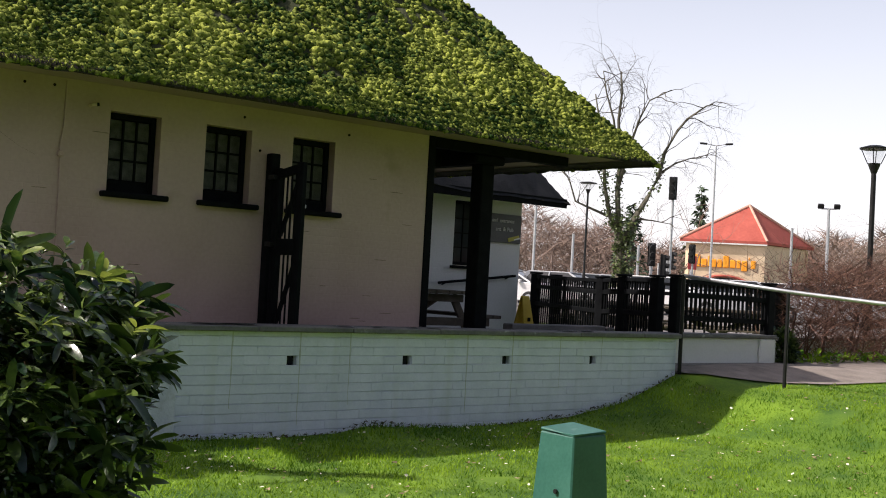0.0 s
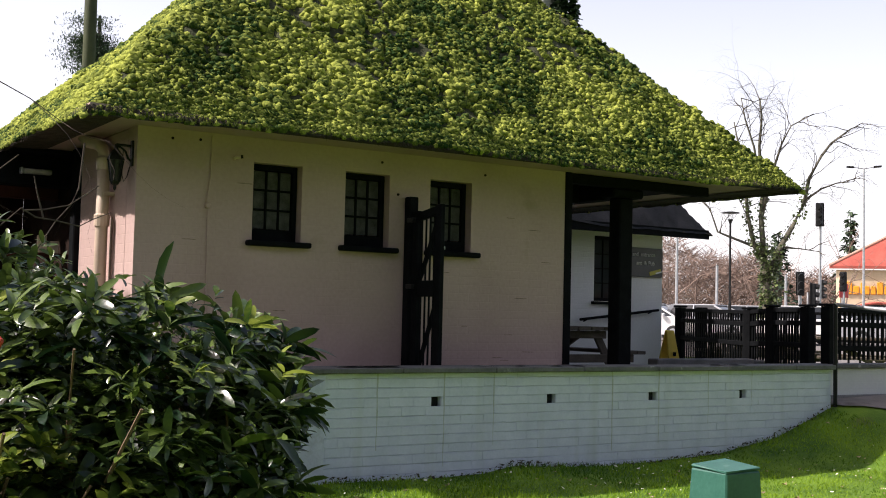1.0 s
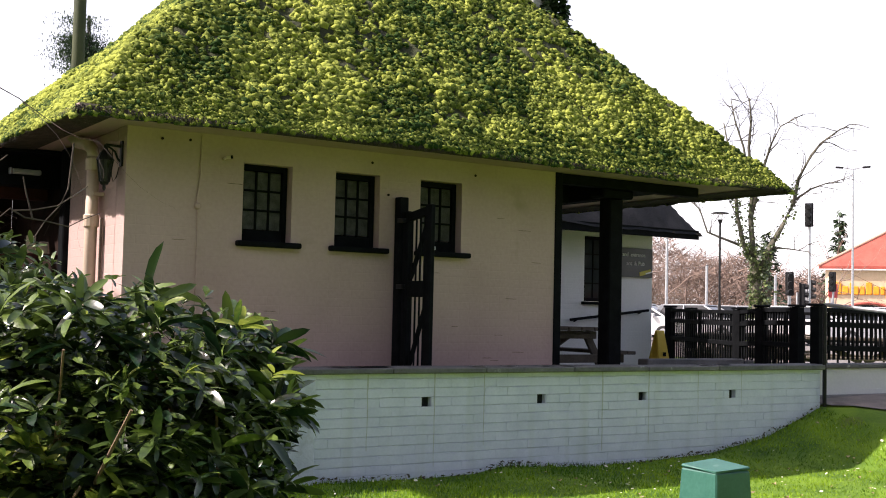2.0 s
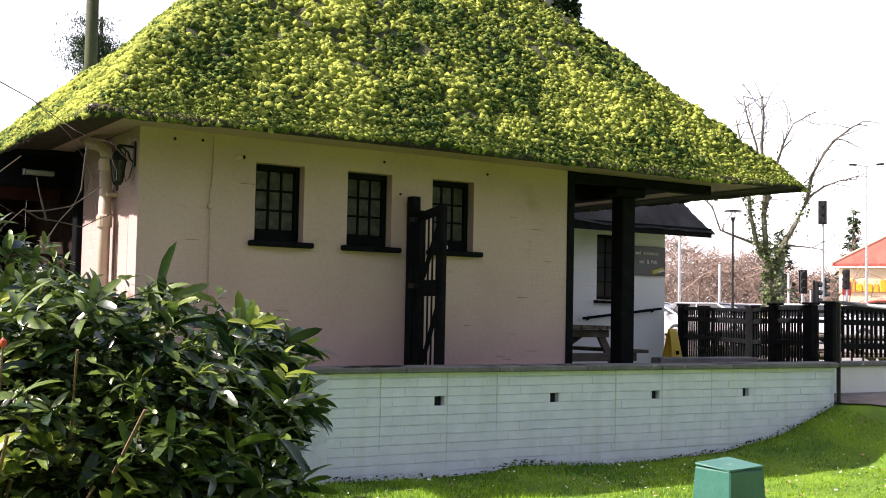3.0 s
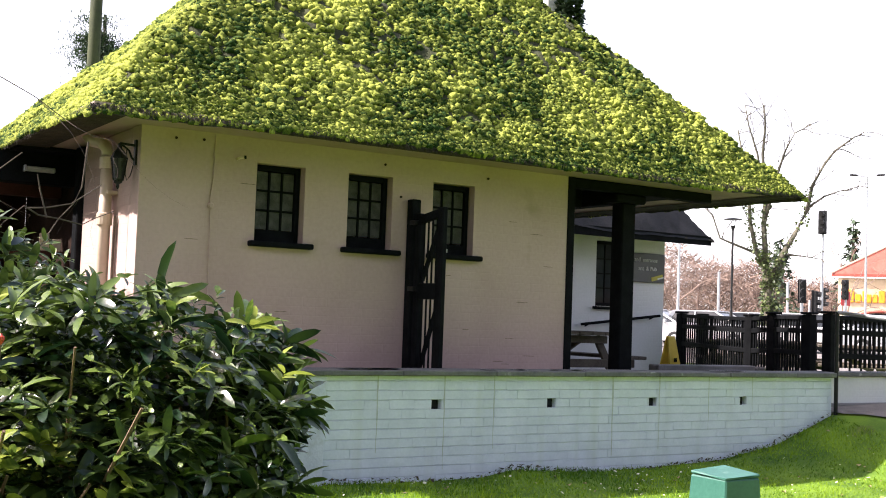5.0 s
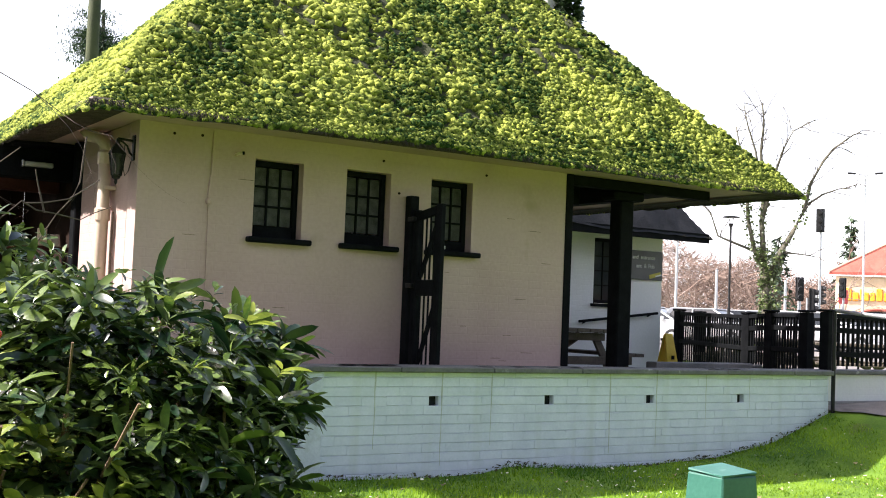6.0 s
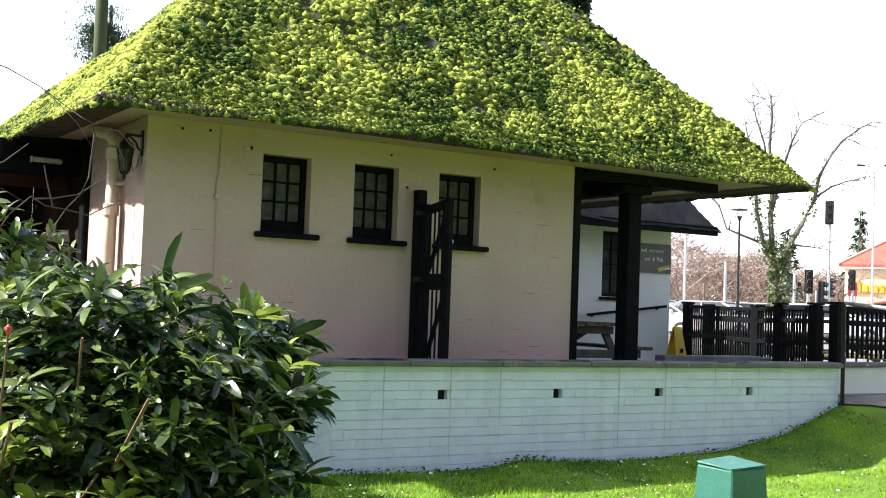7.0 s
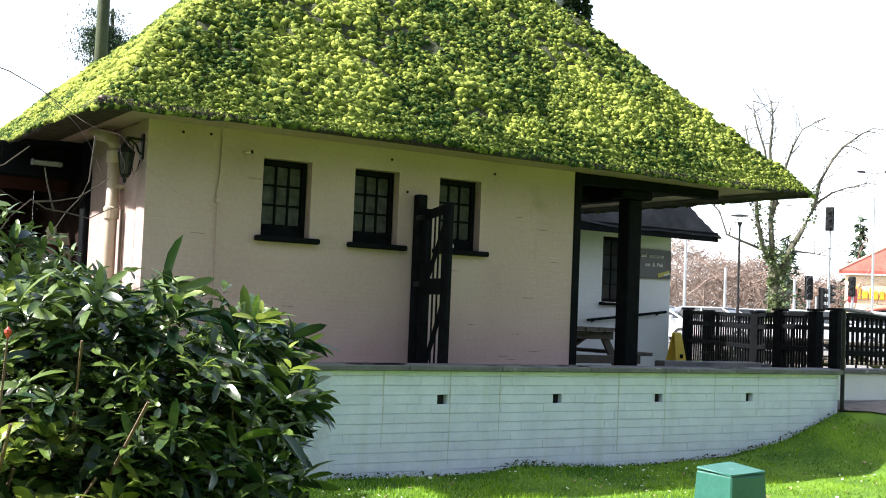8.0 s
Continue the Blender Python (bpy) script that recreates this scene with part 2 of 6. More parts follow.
def finish(name, bm, material, parent=None, label="", smooth=False):
    me = bpy.data.meshes.new(name)
    bmesh.ops.recalc_face_normals(bm, faces=bm.faces)
    bm.to_mesh(me)
    bm.free()
    if smooth:
        me.shade_smooth()
    me.materials.append(material)
    ob = new(name, me)
    if parent:
        ob.parent = parent
    if label:
        ob["label"] = label
    return ob


def part(name, bm, material, parent, label="", smooth=False):
    return finish(name, bm, material, parent, label, smooth)


def box(bm, x0, x1, y0, y1, z0, z1, bevel=0.0, m=None):
    """A box between those planes, with its edges worn round by bevel."""
    made = bmesh.ops.create_cube(bm, size=1.0)["verts"]
    for v in made:
        v.co = Vector((x0 + (v.co.x + 0.5) * (x1 - x0), y0 + (v.co.y + 0.5) * (y1 - y0), z0 + (v.co.z + 0.5) * (z1 - z0)))
    if bevel:
        edges = list({e for v in made for e in v.link_edges})
        made = list({v for f in bmesh.ops.bevel(bm, geom=edges, offset=bevel, segments=1, affect="EDGES")["faces"] for v in f.verts} | {v for v in made if v.is_valid})
    if m is not None:
        for v in made:
            v.co = m @ v.co
    return bm


def slab(x0, x1, y0, y1, z0, z1, bevel=0.006):
    return box(bmesh.new(), x0, x1, y0, y1, z0, z1, bevel)


def beam(bm, a, b, w, h, bevel=0.004):
    """A straight timber from a to b, w wide and h high."""
    a, b = Vector(a), Vector(b)
    m = Matrix.Translation(a) @ (b - a).to_track_quat("X", "Z").to_matrix().to_4x4()
    return box(bm, 0, (b - a).length, -w / 2, w / 2, -h / 2, h / 2, bevel, m)


def tube(bm, points, radii, sides=8, cap=True):
    """A round rod through the points, with a radius at each."""
    points = [Vector(p) for p in points]
    rings, n = [], len(points)
    up = Vector((0, 0, 1))
    for i, p in enumerate(points):
        d = (points[min(i + 1, n - 1)] - points[max(i - 1, 0)]).normalized()
        u = d.cross(up if abs(d.z) < 0.9 else Vector((1, 0, 0))).normalized()
        w = d.cross(u)
        rings.append([bm.verts.new(p + radii[i] * (math.cos(a) * u + math.sin(a) * w)) for a in [2 * math.pi * k / sides for k in range(sides)]])
    for r0, r1 in zip(rings, rings[1:]):
        for k in range(sides):
            bm.faces.new((r0[k], r0[(k + 1) % sides], r1[(k + 1) % sides], r1[k]))
    if cap:
        bm.faces.new(rings[0][::-1])
        bm.faces.new(rings[-1])
    return bm


def lathe(profile, sides=16, at=(0, 0, 0)):
    """A turned solid from (radius, height) pairs."""
    return tube(bmesh.new(), [Vector(at) + Vector((0, 0, z)) for _, z in profile], [max(r, 0.0005) for r, _ in profile], sides)


def raw(name, verts, faces, material, parent=None, smooth=False):
    """One mesh from arrays of corners and of equal faces."""
    me = bpy.data.meshes.new(name)
    verts, faces = np.asarray(verts, dtype=np.float32), np.asarray(faces, dtype=np.int32)
    k = faces.shape[1]
    me.vertices.add(len(verts))
    me.vertices.foreach_set("co", verts.ravel())
    me.loops.add(faces.size)
    me.loops.foreach_set("vertex_index", faces.ravel())
    me.polygons.add(len(faces))
    me.polygons.foreach_set("loop_start", np.arange(len(faces), dtype=np.int32) * k)
    me.update(calc_edges=True)
    me.validate()
    me.polygons.foreach_set("use_smooth", np.full(len(faces), smooth))
    me.materials.append(material)
    ob = new(name, me)
    if parent:
        ob.parent = parent
    return ob


def smooth_step(a, b, v):
    s = np.clip((v - a) / (b - a), 0, 1)
    return s * s * (3 - 2 * s)


rng = np.random.default_rng(7)


def value_noise(x, y, seed=0):
    """Smooth random values between 0 and 1 over the plane."""
    xi, yi = np.floor(x).astype(np.int64), np.floor(y).astype(np.int64)
    fx, fy = x - xi, y - yi
    fx, fy = fx * fx * (3 - 2 * fx), fy * fy * (3 - 2 * fy)

    def corner(i, j):
        h = (i * 374761393 + j * 668265263 + seed * 974711) & 0xFFFFFFFF
        h = ((h ^ (h >> 13)) * 1274126177) & 0xFFFFFFFF
        return ((h ^ (h >> 16)) & 0xFFFF) / 65535.0

    a, b, c, d = corner(xi, yi), corner(xi + 1, yi), corner(xi, yi + 1), corner(xi + 1, yi + 1)
    return (a * (1 - fx) + b * fx) * (1 - fy) + (c * (1 - fx) + d * fx) * fy


def sheet(xs, ys, height):
    """Corners and quads of a height field over two lists of grid lines."""
    gx, gy = np.meshgrid(xs, ys)
    gz = height(gx, gy)
    n, k = len(xs), len(ys)
    i = (np.arange(k - 1)[:, None] * n + np.arange(n - 1)[None, :]).ravel()
    return np.stack([gx, gy, gz], -1).reshape(-1, 3), np.stack([i, i + 1, i + n + 1, i + n], -1)


# ---------------------------------------------------------------- ground
FLOOR = -0.36        # the terrace


def ground_z(x, y):
    x, y = np.asarray(x, dtype=float), np.asarray(y, dtype=float)
    foot = np.interp(x, [-6, -1, 0.0, 0.5, 0.75, 1.2, 1.75, 3.16, 3.97, 4.5, 4.9, 6.5, 9, 14], [-0.95, -0.90, -0.905, -0.895, -0.845, -0.88, -0.905, -0.86, -0.74, -0.56, -0.42, -0.38, -0.40, -0.45])
    bank = np.interp(x, [-6, -1, 1.0, 3.7, 4.1, 4.5, 4.9, 5.4, 6.5, 9, 14], [-0.98, -0.93, -0.95, -0.94, -0.90, -0.75, -0.55, -0.51, -0.50, -0.47, -0.45])
    lawn = -1.02 + 0.47 * smooth_step(2.8, 7.5, x) - 0.10 * smooth_step(-3.5, -8, y)
    z = foot + (bank - foot) * smooth_step(0.0, -1.0, y)
    z = z + (lawn - z) * smooth_step(-0.9, -3.2, y)
    z = z + (-0.45 - z) * smooth_step(0.3, 2.5, y) * smooth_step(6.5, 10, x)
    z = np.where((y > 0.05) & (x < 6.7), np.minimum(z, -0.5), z)
    far = smooth_step(14, 24, np.hypot(x, y))
    z = z + (-0.45 - z) * far
    return z + (value_noise(x * 1.7, y * 1.7, 3) - 0.5) * 0.03 * (1 - far) * (y < 0.0)


def lines(a, b, step, out):
    near = np.arange(a, b, step)
    grow = step * np.cumsum(1.22 ** np.arange(1, 46))
    grow = grow[grow < out]
    return np.concatenate([(a - grow)[::-1], near, near[-1] + grow])


verts, quads = sheet(lines(-8, 14, 0.16, 3500), lines(-11, 7, 0.16, 3500), ground_z)
tagged(raw("ground", verts, quads, SOIL_GRASS, smooth=True), "green mown lawn rising towards a path", "ground", kind="structure")

# grass blades on the lawn in front of the wall
n = 150000
gx, gy = rng.uniform(-3.2, 13.0, n), -np.abs(rng.power(1.4, n) * 5.2 - 5.2) - 0.03
keep = (gy < 0.0) & ~((gx > 4.75) & (gy > -0.85 + 0.0 * gx)) & (value_noise(gx * 2.1, gy * 2.1, 9) > 0.12)
gx, gy = gx[keep], gy[keep]
n = len(gx)
gz = ground_z(gx, gy) - 0.004
ang, bend = rng.uniform(0, 6.283, n), rng.uniform(-0.03, 0.03, (n, 2))
tall = rng.uniform(0.012, 0.036, n) * (0.5 + 0.8 * value_noise(gx * 1.3, gy * 1.3, 5) + 0.7 * value_noise(gx * 6, gy * 6, 6) ** 2)
tall *= np.where(gy > -0.10, 1.3, 1.0)
wide = rng.uniform(0.003, 0.006, n)
dx, dy = np.cos(ang) * wide, np.sin(ang) * wide
blade = np.stack([np.stack([gx - dx, gy - dy, gz], -1), np.stack([gx + dx, gy + dy, gz], -1),
                  np.stack([gx + bend[:, 0], gy + bend[:, 1], gz + tall], -1)], 1)
tagged(raw("grass", blade.reshape(-1, 3), np.arange(3 * n).reshape(-1, 3), GRASS), "short bright green grass blades of the lawn", "grass", kind="stuff")

# pale fallen petals and daisies on the lawn
n = 1500
px, py = rng.uniform(-1.5, 11, n), -rng.uniform(0.15, 4.6, n)
keep = ~((px > 4.7) & (py > -0.9)) & ((value_noise(px * 0.8, py * 0.8, 21) > 0.45) | (rng.random(n) < 0.25))
px, py = px[keep], py[keep]
n = len(px)
size = (0.005 + 0.012 * rng.random(n) ** 3)[:, None, None]
disc = np.stack([np.array([math.cos(a), math.sin(a), 0]) for a in np.arange(6) * math.pi / 3])[None]
tilt = rng.uniform(-0.6, 0.6, (n, 2))
pts = disc * size
pts[..., 2] = pts[..., 0] * tilt[:, :1] + pts[..., 1] * tilt[:, 1:]
pts = pts + np.stack([px, py, ground_z(px, py) + 0.03], -1)[:, None]
tagged(raw("daisies", pts.reshape(-1, 3), np.arange(6 * n).reshape(-1, 6), DAISY), "small pale daisies and petals scattered on grass", "daisies", kind="stuff")


# tan fallen leaves on the grass
n = 420
lx, ly = rng.uniform(-1.5, 11, n), -rng.uniform(0.2, 4.6, n)
keep = ~((lx > 4.7) & (ly > -1.0))
lx, ly = lx[keep], ly[keep]
n = len(lx)
a, sz = rng.uniform(0, 6.28, n), rng.uniform(0.012, 0.032, n)
lz = ground_z(lx, ly) + 0.02
quad = np.stack([np.stack([lx + sz * np.cos(a + k), ly + 0.6 * sz * np.sin(a + k), lz + 0.35 * sz * np.cos(2 * a + 2 * k)], -1) for k in (0.0, 1.4, 3.1, 4.8)], 1)
tagged(raw("fallen_leaves", quad.reshape(-1, 3), np.arange(4 * n).reshape(-1, 4), TAN_LEAF), "tan fallen leaves lying on the lawn", "leaves", kind="stuff")

# dead leaves and crumbs of soil along the wall foot
n = 520
cx, cy = rng.uniform(-1.3, 4.8, n), -np.abs(rng.normal(0, 0.035, n)) - 0.012
cz = ground_z(cx, cy) + rng.uniform(0.0, 0.03, n) * (0.5 + 1.5 * value_noise(cx * 3, cy, 71))
sz = rng.uniform(0.008, 0.024, n)
a = rng.uniform(0, 6.28, n)
tri = np.stack([np.stack([cx + sz * np.cos(a + k), cy + sz * 0.5 * np.sin(a + k), cz + sz * 0.6 * np.cos(2 * a + 1.7 * k)], -1) for k in (0.0, 2.1, 4.2)], 1)
tagged(raw("leaf_litter", tri.reshape(-1, 3), np.arange(3 * n).reshape(-1, 3), DEAD_LEAF), "brown leaf litter along the foot of the wall", "leaf litter", kind="stuff")


# the path that leaves the terrace
def path_edge(x):
    return np.interp(x, [4.84, 5.0, 5.4, 6.2, 7.4, 10, 16], [-0.12, -0.35, -0.75, -0.95, -1.0, -1.3, -2.4])


px = np.concatenate([np.arange(4.84, 9, 0.12), np.arange(9, 17, 0.3)])
rows = np.linspace(0, 1, 9)
lo, hi = path_edge(px), np.interp(px, [4.84, 6.7, 7.5, 10, 16], [0.28, 0.28, 0.5, 0.9, 0.6])
gy = lo[None] + (hi - lo)[None] * rows[:, None]
gx = np.repeat(px[None], 9, 0)
gz = ground_z(gx, np.minimum(gy, -0.001)) + 0.018
nx = len(px)
i = (np.arange(8)[:, None] * nx + np.arange(nx - 1)[None]).ravel()
tagged(raw("path", np.stack([gx, gy, gz], -1).reshape(-1, 3), np.stack([i, i + 1, i + nx + 1, i + nx], -1), PATH_TARMAC, smooth=True),
       "worn pale tarmac path beside the lawn", "path", kind="structure")

# car park
verts, quads = sheet(np.linspace(14, 95, 40), np.linspace(3, 90, 40), lambda x, y: ground_z(x, y) + 0.02)
tagged(raw("road", verts, quads, TARMAC, smooth=True), "grey tarmac car park and road", "road", kind="structure")

# ---------------------------------------------------------------- terrace and its wall
terrace = tagged(finish("terrace_floor", slab(-4.0, 6.75, 0.24, 9.5, -0.75, FLOOR), PAVING), "grey paved terrace floor", "terrace", kind="structure")

HOLES = [0.0, 1.17, 2.34, 3.51]
wall_front = tagged(new("wall_front"), "low white-painted brick retaining wall with drain holes", "wall", kind="structure")
bm = bmesh.new()
cuts = [-4.0] + [v for h in HOLES for v in (h - 0.045, h + 0.045)] + [4.80]
for x0, x1 in zip(cuts[0::2], cuts[1::2]):
    box(bm, x0, x1, 0.005, 0.24, -1.1, -0.065)
for h in HOLES:
    box(bm, h - 0.045, h + 0.045, 0.005, 0.24, -1.1, -0.348)
    box(bm, h - 0.045, h + 0.045, 0.005, 0.24, -0.252, -0.065)
part("wall_core", bm, WHITE_JOINT, wall_front)
for h in HOLES:
    part("drain_back", slab(h - 0.044, h + 0.044, 0.05, 0.23, -0.347, -0.253, 0), SLATE, wall_front, "dark mouth of a drain hole")
part("end_pier", slab(-1.35, -1.01, -0.03, 0.003, -1.1, -0.07), WHITE_JOINT, wall_front)

# coping slabs
cx = -4.0
while cx < 4.8:
    w = min(random.uniform(0.85, 0.95), 4.83 - cx)
    bm = bmesh.new()
    box(bm, cx, cx + w - 0.006, -0.055, 0.30, -0.070, -0.024 + random.uniform(-0.003, 0.003), 0.008)
    part("coping_slab", bm, COPING, wall_front)
    cx += w

# drip stains below the coping joints
for x, w, low in ((-0.55, 0.014, 0.6), (0.07, 0.016, 0.75), (0.56, 0.012, 0.6), (1.85, 0.016, 0.7), (2.41, 0.014, 0.66), (3.04, 0.012, 0.5), (3.63, 0.012, 0.35)):
    bm = bmesh.new()
    left, right = [], []
    for k in range(9):
        z = -0.068 - low * k / 8
        j = w * (0.5 - 0.035 * k) * random.uniform(0.6, 1.3)
        c = x + random.uniform(-0.003, 0.003)
        left.append(bm.verts.new((c - j, -0.0078, z)))
        right.append(bm.verts.new((c + j, -0.0078, z)))
    for k in range(8):
        bm.faces.new((left[k], right[k], right[k + 1], left[k + 1]))
    part("drip_stain", bm, DRIP, wall_front, "faint grey drip stain")

post = tagged(finish("drain_pipe", tube(bmesh.new(), [(4.835, -0.03, -0.45), (4.835, -0.03, 0.0), (4.835, -0.03, 0.60)], [0.021] * 3, 10), BLACK_METAL),
              "slim black iron pipe post at the wall end", "pipe")

# the wall that goes on beside the path
wall_side = tagged(new("wall_side"), "low white wall beside the path", "wall", kind="structure")
part("wall_core", slab(4.87, 6.98, 0.30, 0.50, -0.75, -0.075), WHITE_WALL, wall_side)
part("coping_slab", slab(4.87, 7.02, 0.26, 0.54, -0.073, -0.03, 0.008), COPING, wall_side)
part("end_pier", slab(6.70, 7.0, 0.27, 0.295, -0.75, -0.08), WHITE_WALL, wall_side)
part("wall_core", beam(bmesh.new(), (7.06, 0.42, -0.42), (8.8, 1.42, -0.42), 0.18, 0.64), WHITE_WALL, wall_side)
part("wall_core", beam(bmesh.new(), (8.86, 1.45, -0.45), (15.0, 2.1, -0.45), 0.18, 0.58), WHITE_WALL, wall_side)
part("coping_slab", beam(bmesh.new(), (7.06, 0.42, -0.076), (8.8, 1.42, -0.076), 0.24, 0.044), COPING, wall_side)
part("coping_slab", beam(bmesh.new(), (8.86, 1.45, -0.136), (15.0, 2.1, -0.136), 0.24, 0.044), COPING, wall_side)

# ---------------------------------------------------------------- the thatched house
EAVE = dict(x0=-2.80, x1=4.75, y0=0.30, y1=5.35)
SOFFIT_Z = 1.80
FACE = 0.90
WINDOWS = [(-1.255, -0.815), (-0.405, 0.035), (0.455, 0.905)]
W_LOW, W_TOP = 0.97, 1.615
house = tagged(new("house"), "cream-painted thatched cottage with black-framed windows and mossy roof", "house")

bm = bmesh.new()
xs = [-2.23] + [v for w in WINDOWS for v in w] + [2.0]
for x0, x1 in zip(xs[0::2], xs[1::2]):
    box(bm, x0, x1, FACE, FACE + 0.22, -0.95, 1.815)
for x0, x1 in WINDOWS:
    box(bm, x0, x1, FACE, FACE + 0.22, -0.95, W_LOW)
    box(bm, x0, x1, FACE, FACE + 0.22, W_TOP, 1.815)
bmesh.ops.remove_doubles(bm, verts=bm.verts, dist=0.0005)
part("front_wall", bm, CREAM, house)
part("side_wall", slab(-2.23, -2.01, FACE + 0.222, 2.45, -0.95, 1.815, 0.01), CREAM_SIDE, house)
part("porch_side_wall", slab(1.78, 1.998, FACE + 0.222, 4.9, -0.95, 1.815, 0.01), CREAM_SIDE, house)
part("back_wall", slab(-2.0, 1.99, 4.95, 5.15, -0.95, 1.815, 0.01), BROWN_WOOD, house)

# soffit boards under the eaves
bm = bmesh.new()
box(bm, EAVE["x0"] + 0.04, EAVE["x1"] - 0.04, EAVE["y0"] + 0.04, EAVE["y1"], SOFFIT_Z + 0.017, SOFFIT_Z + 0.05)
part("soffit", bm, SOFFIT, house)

# cracks along the brick edges where the paint has flaked
for x, z, w in ((1.17, 0.012, 0.12), (1.26, -0.012, 0.10), (1.51, 0.066, 0.14), (1.41, 0.568, 0.15), (0.82, 0.299, 0.07), (1.30, 0.225, 0.10), (1.55, 1.22, 0.16), (1.72, 0.92, 0.12), (1.30, 1.32, 0.10), (-1.40, 1.43, 0.14), (-1.05, 0.40, 0.12), (0.62, 0.78, 0.06), (-1.85, 0.95, 0.12)):
    bm = bmesh.new()
    n = 7
    upper = [bm.verts.new((x + w * k / n, FACE - 0.0022, z + random.uniform(0.0012, 0.0045) * (0.3 if k in (0, n) else 1))) for k in range(n + 1)]
    lower = [bm.verts.new((x + w * k / n, FACE - 0.0022, z - random.uniform(0.0012, 0.0040) * (0.3 if k in (0, n) else 1))) for k in range(n + 1)]
    for k in range(n):
        bm.faces.new((upper[k], upper[k + 1], lower[k + 1], lower[k]))
    part("paint_crack", bm, FLAKE, house, "brown crack in the paint")

# windows
for x0, x1 in WINDOWS:
    win = part("window", box(box(box(box(bmesh.new(), x0 + 0.003, x0 + 0.045, FACE + 0.09, FACE + 0.15, W_LOW + 0.003, W_TOP - 0.003, 0.004),
                                     x1 - 0.045, x1 - 0.003, FACE + 0.09, FACE + 0.15, W_LOW + 0.003, W_TOP - 0.003, 0.004),
                                 x0 + 0.047, x1 - 0.047, FACE + 0.09, FACE + 0.15, W_TOP - 0.05, W_TOP - 0.003, 0.004),
                             x0 + 0.047, x1 - 0.047, FACE + 0.085, FACE + 0.155, W_LOW + 0.003, W_LOW + 0.10, 0.004), BLACK, house, "black-painted nine-pane window")
    g0, g1, h0, h1 = x0 + 0.047, x1 - 0.047, W_LOW + 0.102, W_TOP - 0.052
    cw, ch = (g1 - g0) / 3, (h1 - h0) / 3
    for k in (1, 2):
        part("glazing_bar", slab(g0 + k * cw - 0.009, g0 + k * cw + 0.009, FACE + 0.10, FACE + 0.135, h0, h1, 0.003), BLACK, win)
        part("glazing_bar", slab(g0, g1, FACE + 0.103, FACE + 0.132, h0 + k * ch - 0.009, h0 + k * ch + 0.009, 0.003), BLACK, win)
    for i in range(3):
        for j in range(3):
            part("pane", slab(g0 + i * cw + 0.006, g0 + (i + 1) * cw - 0.006, FACE + 0.117, FACE + 0.122, h0 + j * ch + 0.006, h0 + (j + 1) * ch - 0.006, 0), GLASS, win)
    part("sill", slab(x0 - 0.055, x1 + 0.075, FACE - 0.07, FACE + 0.088, W_LOW - 0.045, W_LOW + 0.001, 0.010), BLACK, win, "black window sill")

# porch timbers: corner post, pillar with bracket, beams
part("corner_post", slab(1.999, 2.085, FACE - 0.012, FACE + 0.10, FLOOR, 1.815), BLACK, house, "black timber corner post")
part("porch_beam", slab(2.09, 3.95, FACE + 0.0, FACE + 0.12, 1.715, 1.812, 0.008), BLACK, house, "black timber porch beam")
part("pillar", slab(2.735, 2.91, FACE + 0.03, FACE + 0.205, FLOOR, 1.62, 0.012), BLACK, house, "thick black timber pillar")
bm = bmesh.new()
box(bm, 2.62, 3.03, FACE - 0.0, FACE + 0.23, 1.622, 1.712, 0.02)
part("pillar_cap", bm, BLACK, house)
part("cross_beam", slab(2.74, 2.89, FACE + 0.24, 4.3, 1.62, 1.81, 0.008), BLACK, house)
part("cross_beam", slab(2.12, 2.68, FACE + 0.62, FACE + 0.74, 1.60, 1.80, 0.008), BLACK, house)
part("porch_ceiling", slab(2.10, 3.90, FACE + 0.16, 4.30, 1.79, 1.813, 0.002), BLACK, house)
part("wall_plate", slab(2.003, 2.07, FACE + 0.23, 4.8, 1.60, 1.81, 0.008), BLACK, house)


# thatch: a hipped height field with rounded hips and a soft, lumpy surface
def roof_z(x, y, e, pitch=1.0, base=1.90):
    d = np.stack([(x - e["x0"]) * 0.93, (e["x1"] - x) * 1.13, y - e["y0"], e["y1"] - y])
    k = 0.05
    low = -k * np.log(np.exp(-np.clip(d, -2, 8) / k).sum(0))
    low = np.minimum(low, d.min(0))
    return base + np.maximum(low, -0.02) * pitch - 0.05 * np.exp(-np.maximum(low, 0) / 0.12) - 0.06


def lumps(x, y, e=None):
    trim = 1.0
    if e:
        trim = np.clip(np.minimum(np.minimum(x - e["x0"], e["x1"] - x), np.minimum(y - e["y0"], e["y1"] - y)) / 0.35, 0.25, 1.0)
    return trim * (0.085 * (value_noise(x * 8, y * 7, 1) - 0.5) + 0.022 * (value_noise(x * 22, y * 22, 2) - 0.5)) + 0.10 * (value_noise(x * 0.9, y * 0.9, 4) - 0.5)


